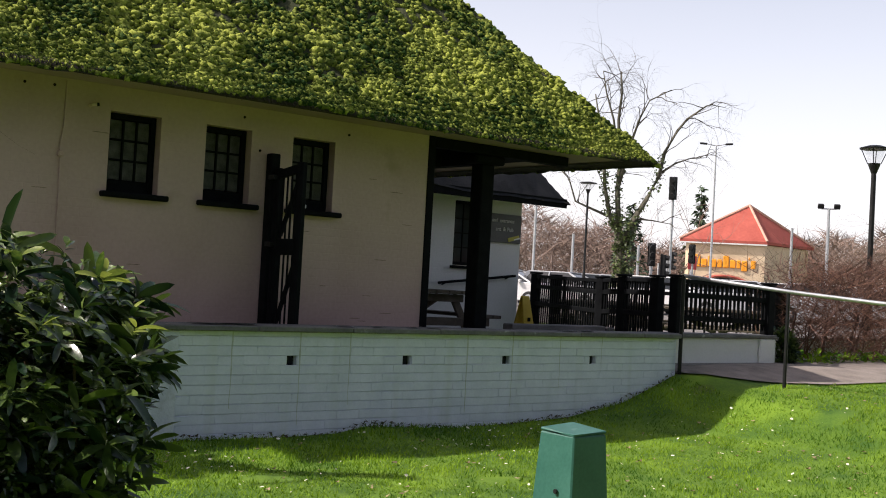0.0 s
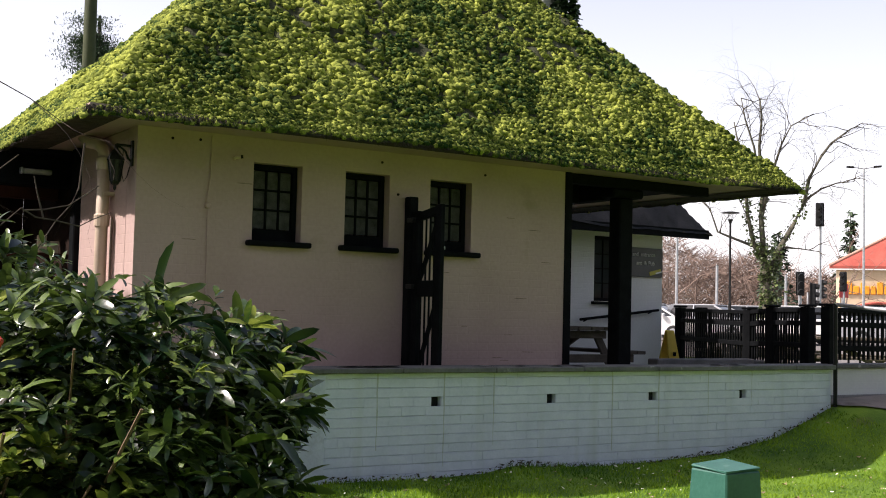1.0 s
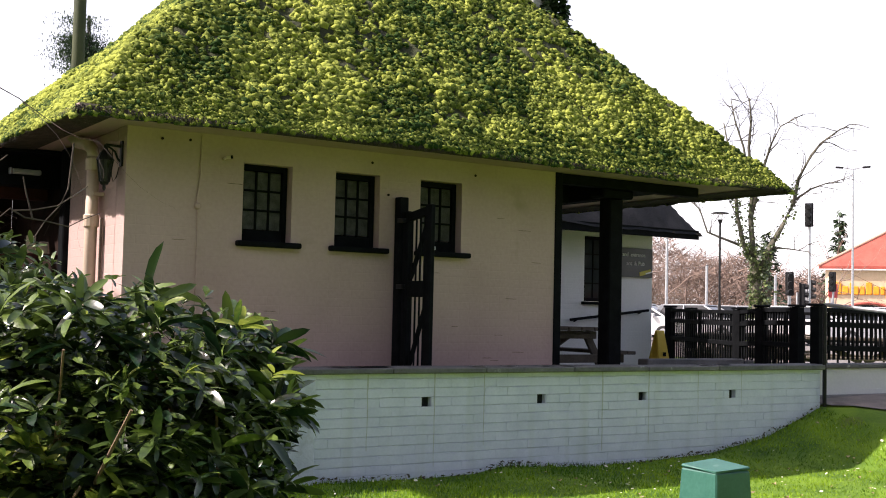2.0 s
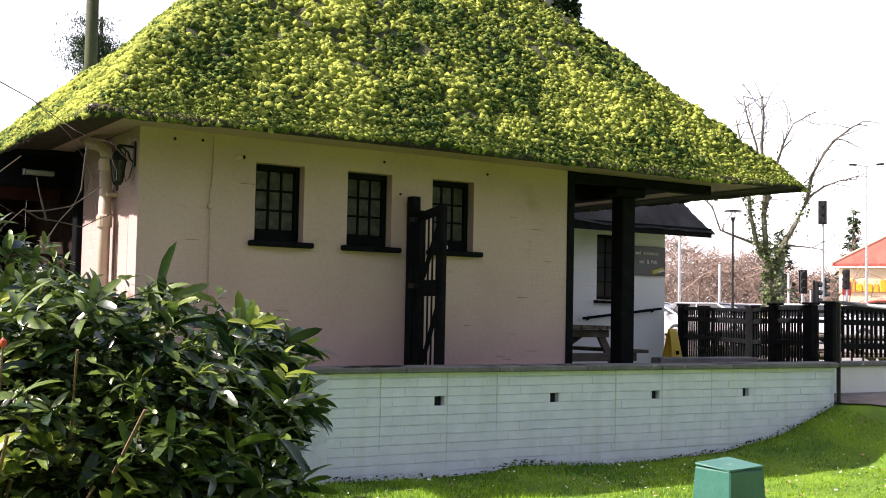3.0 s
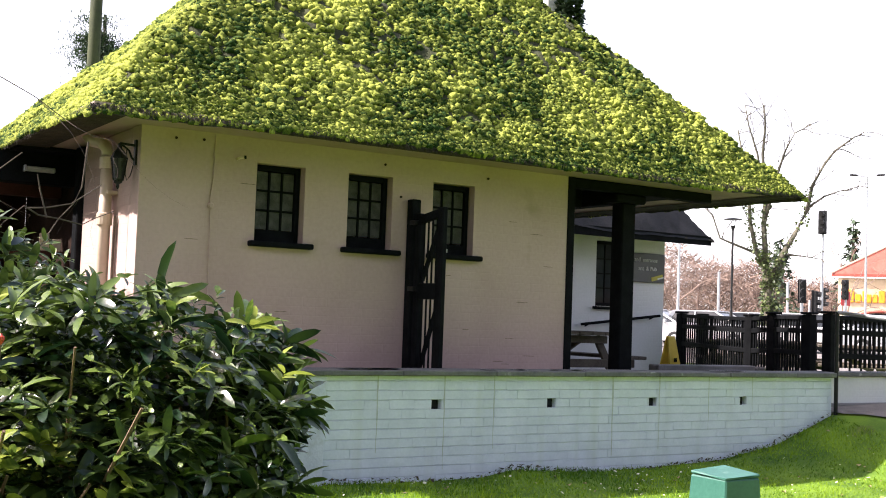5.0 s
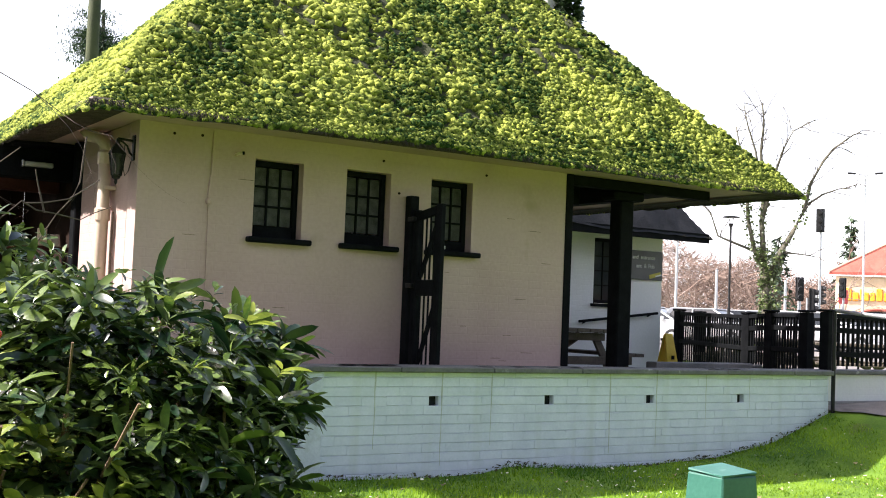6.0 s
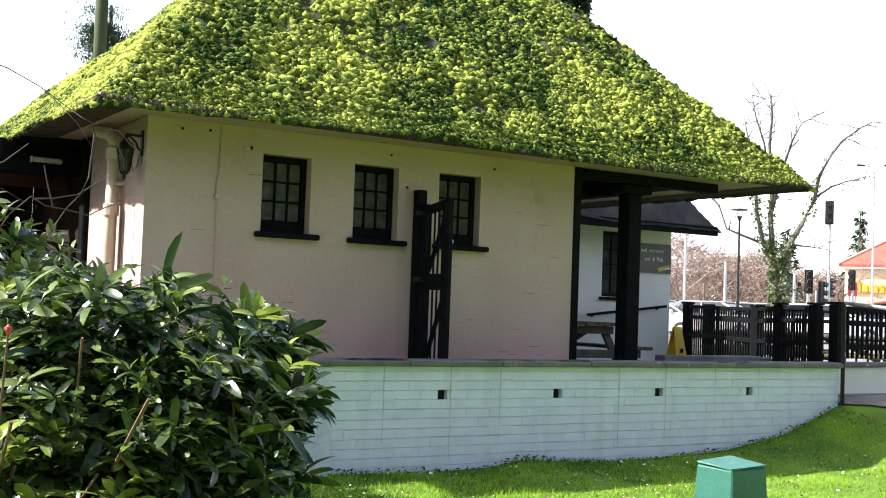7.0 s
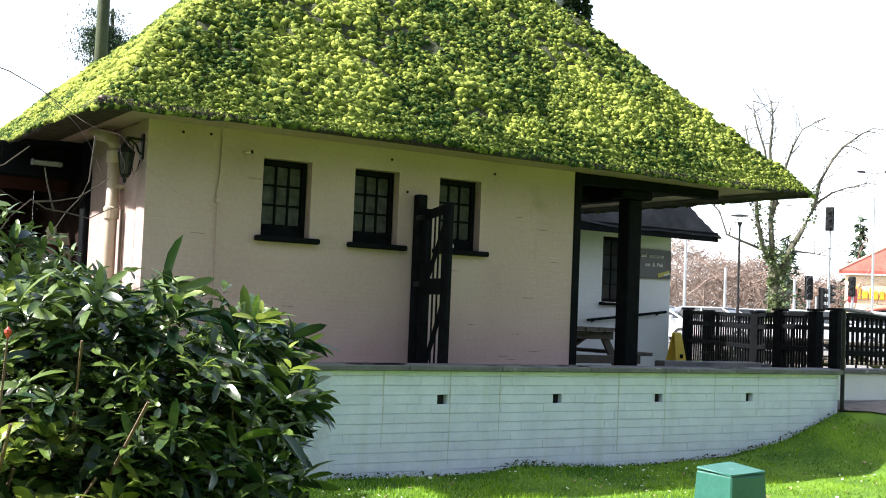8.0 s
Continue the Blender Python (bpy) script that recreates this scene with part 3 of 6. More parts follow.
def thatch(name, parent, e, step, moss_n, pitch=1.0, base=1.90, fringe=0.10, material=THATCH):
    xs, ys = np.arange(e["x0"], e["x1"] + step / 2, step), np.arange(e["y0"], e["y1"] + step / 2, step)
    v, q = sheet(xs, ys, lambda x, y: roof_z(x, y, e, pitch, base) + lumps(x, y, e))
    top = raw(name, v, q, material, parent, smooth=True)
    # the cut edge all round, hanging a little unevenly
    bm = bmesh.new()
    loop = [(x, e["y0"]) for x in xs] + [(e["x1"], y) for y in ys[1:]] + [(x, e["y1"]) for x in xs[::-1][1:]] + [(e["x0"], y) for y in ys[::-1][1:-1]]
    zz = roof_z(np.array([p[0] for p in loop]), np.array([p[1] for p in loop]), e, pitch, base) + lumps(np.array([p[0] for p in loop]), np.array([p[1] for p in loop]), e)
    up, down, inn = [], [], []
    cx, cy = (e["x0"] + e["x1"]) / 2, (e["y0"] + e["y1"]) / 2
    for (x, y), z in zip(loop, zz):
        jag = random.uniform(-0.004, 0.004)
        up.append(bm.verts.new((x, y, z)))
        down.append(bm.verts.new((x + 0.03 * (1 if x < e["x0"] + 0.01 else -1 if x > e["x1"] - 0.01 else 0), y + 0.03 * (1 if y < e["y0"] + 0.01 else -1 if y > e["y1"] - 0.01 else 0), base - fringe + jag)))
        inn.append(bm.verts.new((x + 0.34 * (1 if x < e["x0"] + 0.2 else -1 if x > e["x1"] - 0.2 else 0), y + 0.22 * (1 if y < e["y0"] + 0.2 else -1 if y > e["y1"] - 0.2 else 0), base - fringe + 0.006)))
    m = len(loop)
    for i in range(m):
        j = (i + 1) % m
        bm.faces.new((up[i], up[j], down[j], down[i]))
        bm.faces.new((down[i], down[j], inn[j], inn[i]))
    part("eave_edge", bm, THATCH_EDGE, parent, "dark cut thatch edge")
    if not moss_n:
        return top
    # moss cushions, thick where the roof is damp
    n = moss_n
    x, y = rng.uniform(e["x0"], e["x1"], n), rng.uniform(e["y0"] + 0.012, e["y1"], n)
    edge = n // 16
    y[:edge] = e["y0"] + rng.uniform(0.012, 0.16, edge)
    x[edge:edge + edge // 2] = e["x0"] + rng.uniform(0.0, 0.14, edge // 2)
    d = np.stack([x - e["x0"], e["x1"] - x, y - e["y0"], e["y1"] - y])
    side = d.argmin(0)
    thick = value_noise(x * 1.5, y * 1.5, 11) * 0.25 + value_noise(x * 5.5, y * 4.5, 12) * 0.25 + value_noise(x * 16, y * 19, 13) * 0.5 + 0.22 * np.exp(-d.min(0) / 0.35)
    ok = (thick > 0.33) & np.isin(side, (0, 2)) | ((side == 1) & (thick > 0.45) & (rng.random(n) < 0.6))
    x, y, side = x[ok], y[ok], side[ok]
    low = d.min(0)[ok]
    n = len(x)
    z = roof_z(x, y, e, pitch, base) + lumps(x, y, e)
    size = (0.008 + 0.027 * rng.random(n) ** 1.5) * (0.7 + 0.7 * value_noise(x * 3, y * 3, 14)) * np.where(low < 0.14, 0.75, 1.0)
    # each cushion is a small dome of two rings on the slope
    s = 1 / math.sqrt(1 + pitch * pitch)
    down_x = np.where(side == 0, -s, np.where(side == 1, s, 0.0))
    down_y = np.where(side == 2, -s, np.where(side == 3, s, 0.0))
    down = np.stack([down_x, down_y, np.full(n, -pitch * s)], -1)
    across = np.stack([-down_y / s, down_x / s, np.zeros(n)], -1)
    nor = np.cross(down, across)
    nor *= np.sign(nor[:, 2:3])
    c = np.stack([x, y, z], -1)
    pts = []
    for ring, (r, h) in enumerate(((1.0, -0.35), (0.86, 0.75))):
        for k in range(6):
            a = 2 * math.pi * (k + ring * 0.5) / 6
            rr = size * r * rng.uniform(0.45, 1.55, n)
            pts.append(c + across * (rr * math.cos(a) * 1.15)[:, None] + down * (rr * math.sin(a) * 0.95 + size * 0.25 * ring)[:, None] + nor * (size * h * rng.uniform(0.25, 1.75, n))[:, None])
    pts.append(c + nor * (size * rng.uniform(0.6, 1.5, n))[:, None] + down * (size * 0.3)[:, None])
    tri = []
    for k in range(6):
        j = (k + 1) % 6
        tri += [(k, j, 6 + k), (j, 6 + j, 6 + k), (6 + k, 6 + j, 12)]
    tri = np.array(tri)
    allp = np.stack(pts, 1).reshape(-1, 3)
    allf = (tri[None] + 13 * np.arange(n)[:, None, None]).reshape(-1, 3)
    moss = raw("moss", allp, allf, MOSS, parent, smooth=True)
    tagged(moss, "bright green moss cushions", kind="stuff")
    return top


thatch("roof", house, EAVE, 0.03, 125000)
# bare reed ends along the eave
n = 4200
ex = np.concatenate([rng.uniform(EAVE["x0"], EAVE["x1"], n), np.full(n // 3, EAVE["x0"])])
ey = np.concatenate([np.full(n, EAVE["y0"]), rng.uniform(EAVE["y0"], EAVE["y1"], n // 3)])
n = len(ex)
nx, ny = np.where(ey > EAVE["y0"] + 1e-6, 1.0, 0.0), np.where(ey > EAVE["y0"] + 1e-6, 0.0, 1.0)
depth = rng.uniform(0.0, 0.04, n)
top = np.stack([ex + nx * depth, ey + ny * depth, rng.uniform(1.805, 1.835, n)], -1)
tip = top + np.stack([rng.normal(0, 0.012, n) - nx * 0.018, rng.normal(0, 0.012, n) - ny * 0.018, -rng.uniform(0.02, 0.05, n)], -1)
side = np.stack([ny, nx, np.zeros(n)], -1) * 0.004
tagged(raw("reed_fringe", np.stack([top - side, top + side, tip], 1).reshape(-1, 3), np.arange(3 * n).reshape(-1, 3), THATCH_EDGE, house), "cut reed ends", kind="stuff")

# ---------------------------------------------------------------- the far wing behind the porch
WY = 5.0
wing = tagged(new("house_wing"), "white-walled thatched wing with a dark roof edge behind the porch", "house")
bm = bmesh.new()
box(bm, 2.0, 5.83, WY, WY + 0.22, -0.9, 1.70)
box(bm, 6.45, 7.16, WY, WY + 0.22, -0.9, 1.70)
box(bm, 5.83, 6.45, WY, WY + 0.22, -0.9, 0.645)
box(bm, 5.83, 6.45, WY, WY + 0.22, 1.60, 1.70)
part("wall", bm, WHITE_WALL, wing)
part("end_wall", slab(6.94, 7.16, WY + 0.222, 9.0, -0.9, 1.70, 0.01), WHITE_WALL, wing)
win = part("window", box(box(box(box(bmesh.new(), 5.833, 5.88, WY + 0.05, WY + 0.12, 0.65, 1.597, 0.004), 6.40, 6.447, WY + 0.05, WY + 0.12, 0.65, 1.597, 0.004),
                             5.882, 6.398, WY + 0.05, WY + 0.12, 1.55, 1.597, 0.004), 5.882, 6.398, WY + 0.05, WY + 0.12, 0.65, 0.70, 0.004), BLACK, wing, "black-framed window")
for k in (1, 2):
    part("glazing_bar", slab(5.88 + k * 0.173 - 0.01, 5.88 + k * 0.173 + 0.01, WY + 0.065, WY + 0.10, 0.70, 1.55, 0.003), BLACK, win)
for k in (1, 2, 3):
    part("glazing_bar", slab(5.882, 6.398, WY + 0.068, WY + 0.097, 0.70 + k * 0.2125 - 0.01, 0.70 + k * 0.2125 + 0.01, 0.003), BLACK, win)
part("pane", slab(5.882, 6.398, WY + 0.078, WY + 0.084, 0.70, 1.55, 0), CAR_GLASS, win)
part("sill", slab(5.78, 6.50, WY - 0.06, WY + 0.048, 0.60, 0.643, 0.008), BLACK, win)
WING_EAVE = dict(x0=3.5, x1=7.55, y0=4.35, y1=9.6)
thatch("roof", wing, WING_EAVE, 0.07, 0, 1.25, 1.83, 0.12, material=SLATE)
part("soffit", slab(3.6, 7.5, 4.40, 9.5, 1.715, 1.74, 0), BLACK, wing)
part("fascia", slab(3.6, 7.5, 4.372, 4.398, 1.60, 1.735, 0), BLACK, wing)

chimney = tagged(new("chimney"), "cream rendered chimney stack with dark ivy rising from the thatch", "chimney")
part("shaft", slab(3.58, 3.98, 3.40, 3.80, 2.2, 5.2, 0.015), CHIMNEY_RENDER, chimney)
part("cap", slab(3.53, 4.03, 3.35, 3.85, 5.202, 5.28, 0.015), COPING, chimney)

# ---------------------------------------------------------------- things on the terrace
# the tall slatted gate, swung open across the passage
gate = tagged(new("gate"), "tall black slatted timber gate standing open against the cottage", "gate")
GX = 0.225
part("gate_post", slab(GX - 0.045, GX + 0.045, 0.79, 0.885, FLOOR, 1.43, 0.008), BLACK, gate)
part("stile", slab(GX - 0.022, GX + 0.022, 0.69, 0.775, FLOOR + 0.05, 1.30), BLACK, gate)
part("stile", slab(GX - 0.022, GX + 0.022, 0.315, 0.405, FLOOR + 0.05, 1.335), BLACK, gate)
part("top_rail", beam(bmesh.new(), (GX, 0.69, 1.245), (GX, 0.405, 1.285), 0.04, 0.075), BLACK, gate)
part("middle_rail", slab(GX - 0.02, GX + 0.02, 0.405, 0.69, 0.55, 0.69), BLACK, gate)
part("bottom_rail", slab(GX - 0.02, GX + 0.02, 0.405, 0.69, FLOOR + 0.06, -0.09), BLACK, gate)
for k in range(4):
    yy = 0.443 + k * 0.068
    part("slat", slab(GX - 0.006, GX + 0.006, yy - 0.010, yy + 0.010, -0.09, 0.55, 0.003), BLACK, gate)
    part("slat", slab(GX - 0.006, GX + 0.006, yy - 0.010, yy + 0.010, 0.69, 1.235 + 0.01 * (3 - k), 0.003), BLACK, gate)
part("brace", beam(bmesh.new(), (GX + 0.016, 0.68, -0.05), (GX + 0.016, 0.41, 0.53), 0.018, 0.055), BLACK, gate)
part("brace", beam(bmesh.new(), (GX + 0.016, 0.68, 0.72), (GX + 0.016, 0.41, 1.22), 0.018, 0.055), BLACK, gate)
part("latch", slab(GX + 0.024, GX + 0.04, 0.33, 0.36, 0.95, 0.98, 0.003), GALV, gate, "small steel latch")
for zz in (0.62, 1.2):
    part("hinge", slab(GX - 0.055, GX - 0.02, 0.72, 0.82, zz, zz + 0.04, 0.004), BLACK_METAL, gate)

# conduit, junction bulb and light stub on the front wall
conduit = tagged(new("conduit"), "painted conduit with a round junction box on the wall", "conduit")
part("tube", tube(bmesh.new(), [(-1.625, FACE - 0.008, 1.80), (-1.63, FACE - 0.008, 1.45), (-1.65, FACE - 0.009, 1.29), (-1.645, FACE - 0.009, 1.2)], [0.007] * 4, 6), CREAM, conduit)
part("tube", tube(bmesh.new(), [(-1.645, FACE - 0.009, 1.2), (-1.64, FACE - 0.008, 1.0), (-1.635, FACE - 0.007, 0.2), (-1.635, FACE - 0.007, -0.3)], [0.0055] * 4, 6), CREAM, conduit)
part("junction_box", tube(bmesh.new(), [(-1.645, FACE + 0.0, 1.225), (-1.645, FACE - 0.025, 1.225), (-1.645, FACE - 0.034, 1.225)], [0.026, 0.026, 0.016], 12), CREAM, conduit, smooth=False)
stub = tagged(new("wall_hook"), "short cream pipe stub with dark end on the wall", "hook")
part("stem", tube(bmesh.new(), [(-1.43, FACE, 1.625), (-1.43, FACE - 0.05, 1.63), (-1.40, FACE - 0.07, 1.635)], [0.012] * 3, 8), PIPE, stub)
part("tip", tube(bmesh.new(), [(-1.40, FACE - 0.07, 1.635), (-1.385, FACE - 0.078, 1.637)], [0.015, 0.013], 8), BLACK, stub, "dark end")
for bx, bz in ((-0.05, 1.72), (0.12, 1.45), (1.05, 1.70), (-1.95, 1.74), (-1.72, 1.75)):
    tagged(finish("wall_bolt", tube(bmesh.new(), [(bx, FACE, bz), (bx, FACE - 0.012, bz)], [0.012, 0.009], 8), BROWN_WOOD), "small rusty bolt head in the cream wall", "bolt", "wall bolts")

# soil pipe on the side wall
soil = tagged(new("soil_pipe"), "stout cream-pink painted drain pipe on the side wall", "pipe")
part("pipe", tube(bmesh.new(), [(-2.31, 1.50, -0.9), (-2.31, 1.50, 1.0), (-2.31, 1.50, 1.62)], [0.050] * 3, 14), PIPE, soil, smooth=True)
part("bend", tube(bmesh.new(), [(-2.31, 1.50, 1.60), (-2.315, 1.52, 1.68), (-2.33, 1.60, 1.73), (-2.36, 1.80, 1.77), (-2.36, 1.95, 1.83)], [0.052] * 5, 14), PIPE, soil, smooth=True)
for zz in (1.56, 1.10):
    part("collar", tube(bmesh.new(), [(-2.31, 1.50, zz - 0.05), (-2.31, 1.50, zz + 0.04), (-2.31, 1.50, zz + 0.05)], [0.062, 0.064, 0.055], 14), PIPE, soil)
part("bracket", slab(-2.32, -2.231, 1.43, 1.57, 1.30, 1.33, 0.003), PIPE, soil)
waste = tagged(finish("waste_pipe", tube(bmesh.new(), [(-2.258, 1.40, -0.9), (-2.258, 1.40, 1.12)], [0.011] * 2, 8), TABLE_WOOD), "thin brown pipe on the side wall", "pipe")

# coach lantern on its bracket
lantern = tagged(new("wall_lantern"), "black iron coach lantern on a scrolled bracket", "lantern")
LX, LY, LZ = -2.365, 1.0, 1.49
part("back_plate", slab(-2.248, -2.231, 0.975, 1.025, 1.50, 1.70, 0.004), BLACK_METAL, lantern)
part("arm", tube(bmesh.new(), [(-2.24, LY, 1.655), (LX, LY, 1.66)], [0.010] * 2, 8), BLACK_METAL, lantern)
part("scroll", tube(bmesh.new(), [(-2.24, LY, 1.53), (-2.27, LY, 1.56), (-2.29, LY, 1.61), (-2.33, LY, 1.64), (-2.37, LY, 1.65)], [0.008] * 5, 6), BLACK_METAL, lantern)
part("cable", tube(bmesh.new(), [(-2.245, 1.03, 1.50), (-2.26, 1.04, 1.42), (-2.285, 1.04, 1.38), (-2.30, 1.04, 1.43), (-2.30, 1.03, 1.62)], [0.004] * 5, 5), BLACK_METAL, lantern)
part("roof", lathe([(0.012, LZ + 0.17), (0.02, LZ + 0.13), (0.045, LZ + 0.10), (0.068, LZ + 0.055), (0.071, LZ + 0.045)], 6, (LX, LY, 0)), BLACK_METAL, lantern)
cage = bmesh.new()
for k in range(6):
    a = k * math.pi / 3
    tube(cage, [(LX + 0.062 * math.cos(a), LY + 0.062 * math.sin(a), LZ + 0.05), (LX + 0.037 * math.cos(a), LY + 0.037 * math.sin(a), LZ - 0.12)], [0.006] * 2, 5)
part("cage", cage, BLACK_METAL, lantern)
part("glass", lathe([(0.032, LZ - 0.115), (0.057, LZ + 0.045)], 6, (LX, LY, 0)), GLASS, lantern, "cloudy glass")
part("finial", lathe([(0.038, LZ - 0.12), (0.03, LZ - 0.14), (0.012, LZ - 0.15), (0.014, LZ - 0.17), (0.004, LZ - 0.19)], 8, (LX, LY, 0)), BLACK_METAL, lantern)

# the dark open lobby beyond the side wall
lobby = tagged(new("lobby"), "dark timber lobby beside the cottage under the eaves", "porch")
part("beam", slab(-3.6, -2.13, 3.14, 3.32, 1.50, 1.808, 0.01), BLACK, lobby)
part("beam", slab(-3.2, -2.13, 3.60, 3.75, 1.42, 1.58, 0.01), RED_WOOD, lobby, "red-brown beam")
part("beam", slab(-4.6, -2.76, 4.2, 4.4, 1.52, 1.80, 0.01), BLACK, lobby)
part("post", slab(-2.28, -2.14, 2.46, 2.60, -0.9, 1.80, 0.01), BLACK, lobby)
part("post", slab(-2.75, -2.62, 4.2, 4.33, -0.9, 1.51, 0.01), BROWN_WOOD, lobby)
for k in range(14):
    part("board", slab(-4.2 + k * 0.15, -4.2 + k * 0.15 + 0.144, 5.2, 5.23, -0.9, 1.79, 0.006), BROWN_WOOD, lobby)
# lining added behind the boards to stop sky light through their gaps
part("light_stop_lining", slab(-4.24, -2.13, 5.24, 5.28, -0.9, 1.80, 0.004), BLACK, lobby)
# unseen screen added at the left end to keep sky light out
part("sky_light_screen", slab(-4.35, -4.25, 2.6, 5.15, -0.9, 1.80, 0.01), BROWN_WOOD, lobby)
part("inner_wall", slab(-2.12, -2.0, 2.62, 5.15, -0.9, 1.80, 0.01), BROWN_WOOD, lobby)
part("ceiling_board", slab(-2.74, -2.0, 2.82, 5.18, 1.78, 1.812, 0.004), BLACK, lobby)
part("rail", slab(-2.75, -2.125, 3.02, 3.08, 0.835, 0.878, 0.005), RED_WOOD, lobby, "red-brown rail")
part("panel", slab(-2.45, -2.365, 3.03, 3.06, 0.881, 1.04, 0.005), PIPE, lobby, "pale pink panel")
part("panel", slab(-2.335, -2.255, 3.03, 3.06, 0.881, 0.99, 0.005), PIPE, lobby, "pale pink panel")
fitting = tagged(new("strip_light"), "unlit white strip light fitting under the eaves", "light")
part("body", slab(-2.59, -2.33, 3.07, 3.137, 1.605, 1.652, 0.01), LAMP_WHITE, fitting)
part("end_cap", slab(-2.615, -2.592, 3.07, 3.137, 1.60, 1.66, 0.006), GALV, fitting)

# picnic table under the porch
table = tagged(new("picnic_table"), "dark weathered picnic table with attached benches on the terrace", "table")
TX, T0, T1 = 3.16, 1.85, 3.4
for k in range(4):
    part("top_board", slab(TX - 0.36 + k * 0.183, TX - 0.36 + k * 0.183 + 0.172, T0, T1, 0.265, 0.305), TABLE_WOOD, table)
for sx in (-1, 1):
    for k in range(2):
        c = TX + sx * (0.60 + 0.135 * k)
        part("bench_board", slab(c - 0.062, c + 0.062, T0, T1, 0.005, 0.043), TABLE_WOOD, table)
for yy in (T0 + 0.16, T1 - 0.16):
    part("cross_bar", slab(TX - 0.74, TX + 0.74, yy - 0.025, yy + 0.02, -0.09, 0.0), TABLE_WOOD, table)
    part("top_bar", slab(TX - 0.33, TX + 0.33, yy - 0.025, yy + 0.02, 0.175, 0.26), TABLE_WOOD, table)
    for sx in (-1, 1):
        part("leg", beam(bmesh.new(), (TX + sx * 0.58, yy + 0.045, FLOOR + 0.01), (TX + sx * 0.22, yy + 0.045, 0.25), 0.04, 0.09), TABLE_WOOD, table)
part("brace", beam(bmesh.new(), (TX, T0 + 0.2, 0.23), (TX, T0 + 0.75, -0.05), 0.04, 0.08), TABLE_WOOD, table)
part("brace", beam(bmesh.new(), (TX, T1 - 0.2, 0.23), (TX, T1 - 0.75, -0.05), 0.04, 0.08), TABLE_WOOD, table)


for x, y, turn in ((8.9, 4.6, 70), (9.0, 2.6, 40), (10.2, 5.6, 65)):
    copy_thing(table, Matrix.Translation((x, y, -0.09)) @ Matrix.Rotation(radians(turn), 4, "Z") @ Matrix.Translation((-TX, -2.6, 0)))

# signboard on the far wing wall
def words(name, body, size, at, material, parent, rx=90.0, rz=0.0):
    """Flat raised lettering that begins at a place."""
    cu = bpy.data.curves.new(name, "FONT")
    cu.body, cu.size, cu.extrude, cu.align_x = body, size, 0.002, "LEFT"
    ob = new(name, cu)
    dg = bpy.context.evaluated_depsgraph_get()
    me = bpy.data.meshes.new_from_object(ob.evaluated_get(dg))
    bpy.data.objects.remove(ob)
    me.materials.clear()
    me.materials.append(material)
    made = new(name, me)
    made.matrix_world = pose(*at, rx, 0, rz)
    made.parent = parent
    return made


board = tagged(new("signboard"), "dark grey pub signboard with pale lettering on the white wall", "sign")
part("panel", slab(6.35, 7.13, WY - 0.045, WY - 0.012, 1.03, 1.46, 0.004), SIGN_GREY, board)
for body, size, x, z in (("and", 0.082, 6.52, 1.335), ("entrance", 0.082, 6.682, 1.335), ("ant", 0.085, 6.60, 1.205), ("&", 0.085, 6.752, 1.205), ("Pub", 0.085, 6.835, 1.205)):
    words("lettering", body, size, (x, WY - 0.048, z), LETTER, board)
part("emblem", beam(bmesh.new(), (6.86, WY - 0.05, 1.075), (7.09, WY - 0.05, 1.13), 0.006, 0.06), OLIVE, board)
part("emblem", beam(bmesh.new(), (6.98, WY - 0.054, 1.085), (7.10, WY - 0.054, 1.115), 0.006, 0.02), LETTER, board)
rail = tagged(new("handrail"), "sloping dark handrail fixed on the white wall", "handrail")
part("bar", tube(bmesh.new(), [(5.53, WY - 0.07, 0.375), (7.03, WY - 0.07, 0.54)], [0.020] * 2, 10), BLACK, rail)
for k in range(3):
    part("bracket", tube(bmesh.new(), [(5.65 + k * 0.62, WY - 0.07, 0.375 + k * 0.068), (5.65 + k * 0.62, WY, 0.35 + k * 0.068)], [0.010] * 2, 6), BLACK, rail)

kerb = tagged(finish("kerb_step", slab(4.42, 6.05, 2.15, 2.33, FLOOR, -0.06, 0.012), PAVING), "low grey concrete kerb on the terrace", "kerb")
block = tagged(finish("stone_block", slab(6.06, 6.20, 2.12, 2.30, FLOOR, -0.075, 0.015), COPING), "short pale stone block at the kerb end", "block")
# leaf litter and white droppings on the coping
for k in range(18):
    x = random.choice((-0.75, -0.6, -0.5, -0.35, 0.55, 0.9, 1.25, 1.45, 3.15, 3.2, 3.45)) + random.uniform(-0.05, 0.05)
    bm = bmesh.new()
    ring = [bm.verts.new((x + random.uniform(0.03, 0.09) * math.cos(a), 0.05 + 0.08 * math.sin(a), -0.0165)) for a in np.arange(0, 6.28, 0.7)]
    bm.faces.new(ring)
    bmesh.ops.solidify(bm, geom=bm.faces[:], thickness=0.004)
    part("lichen_patch", bm, LETTER, wall_front, "pale lichen patch")

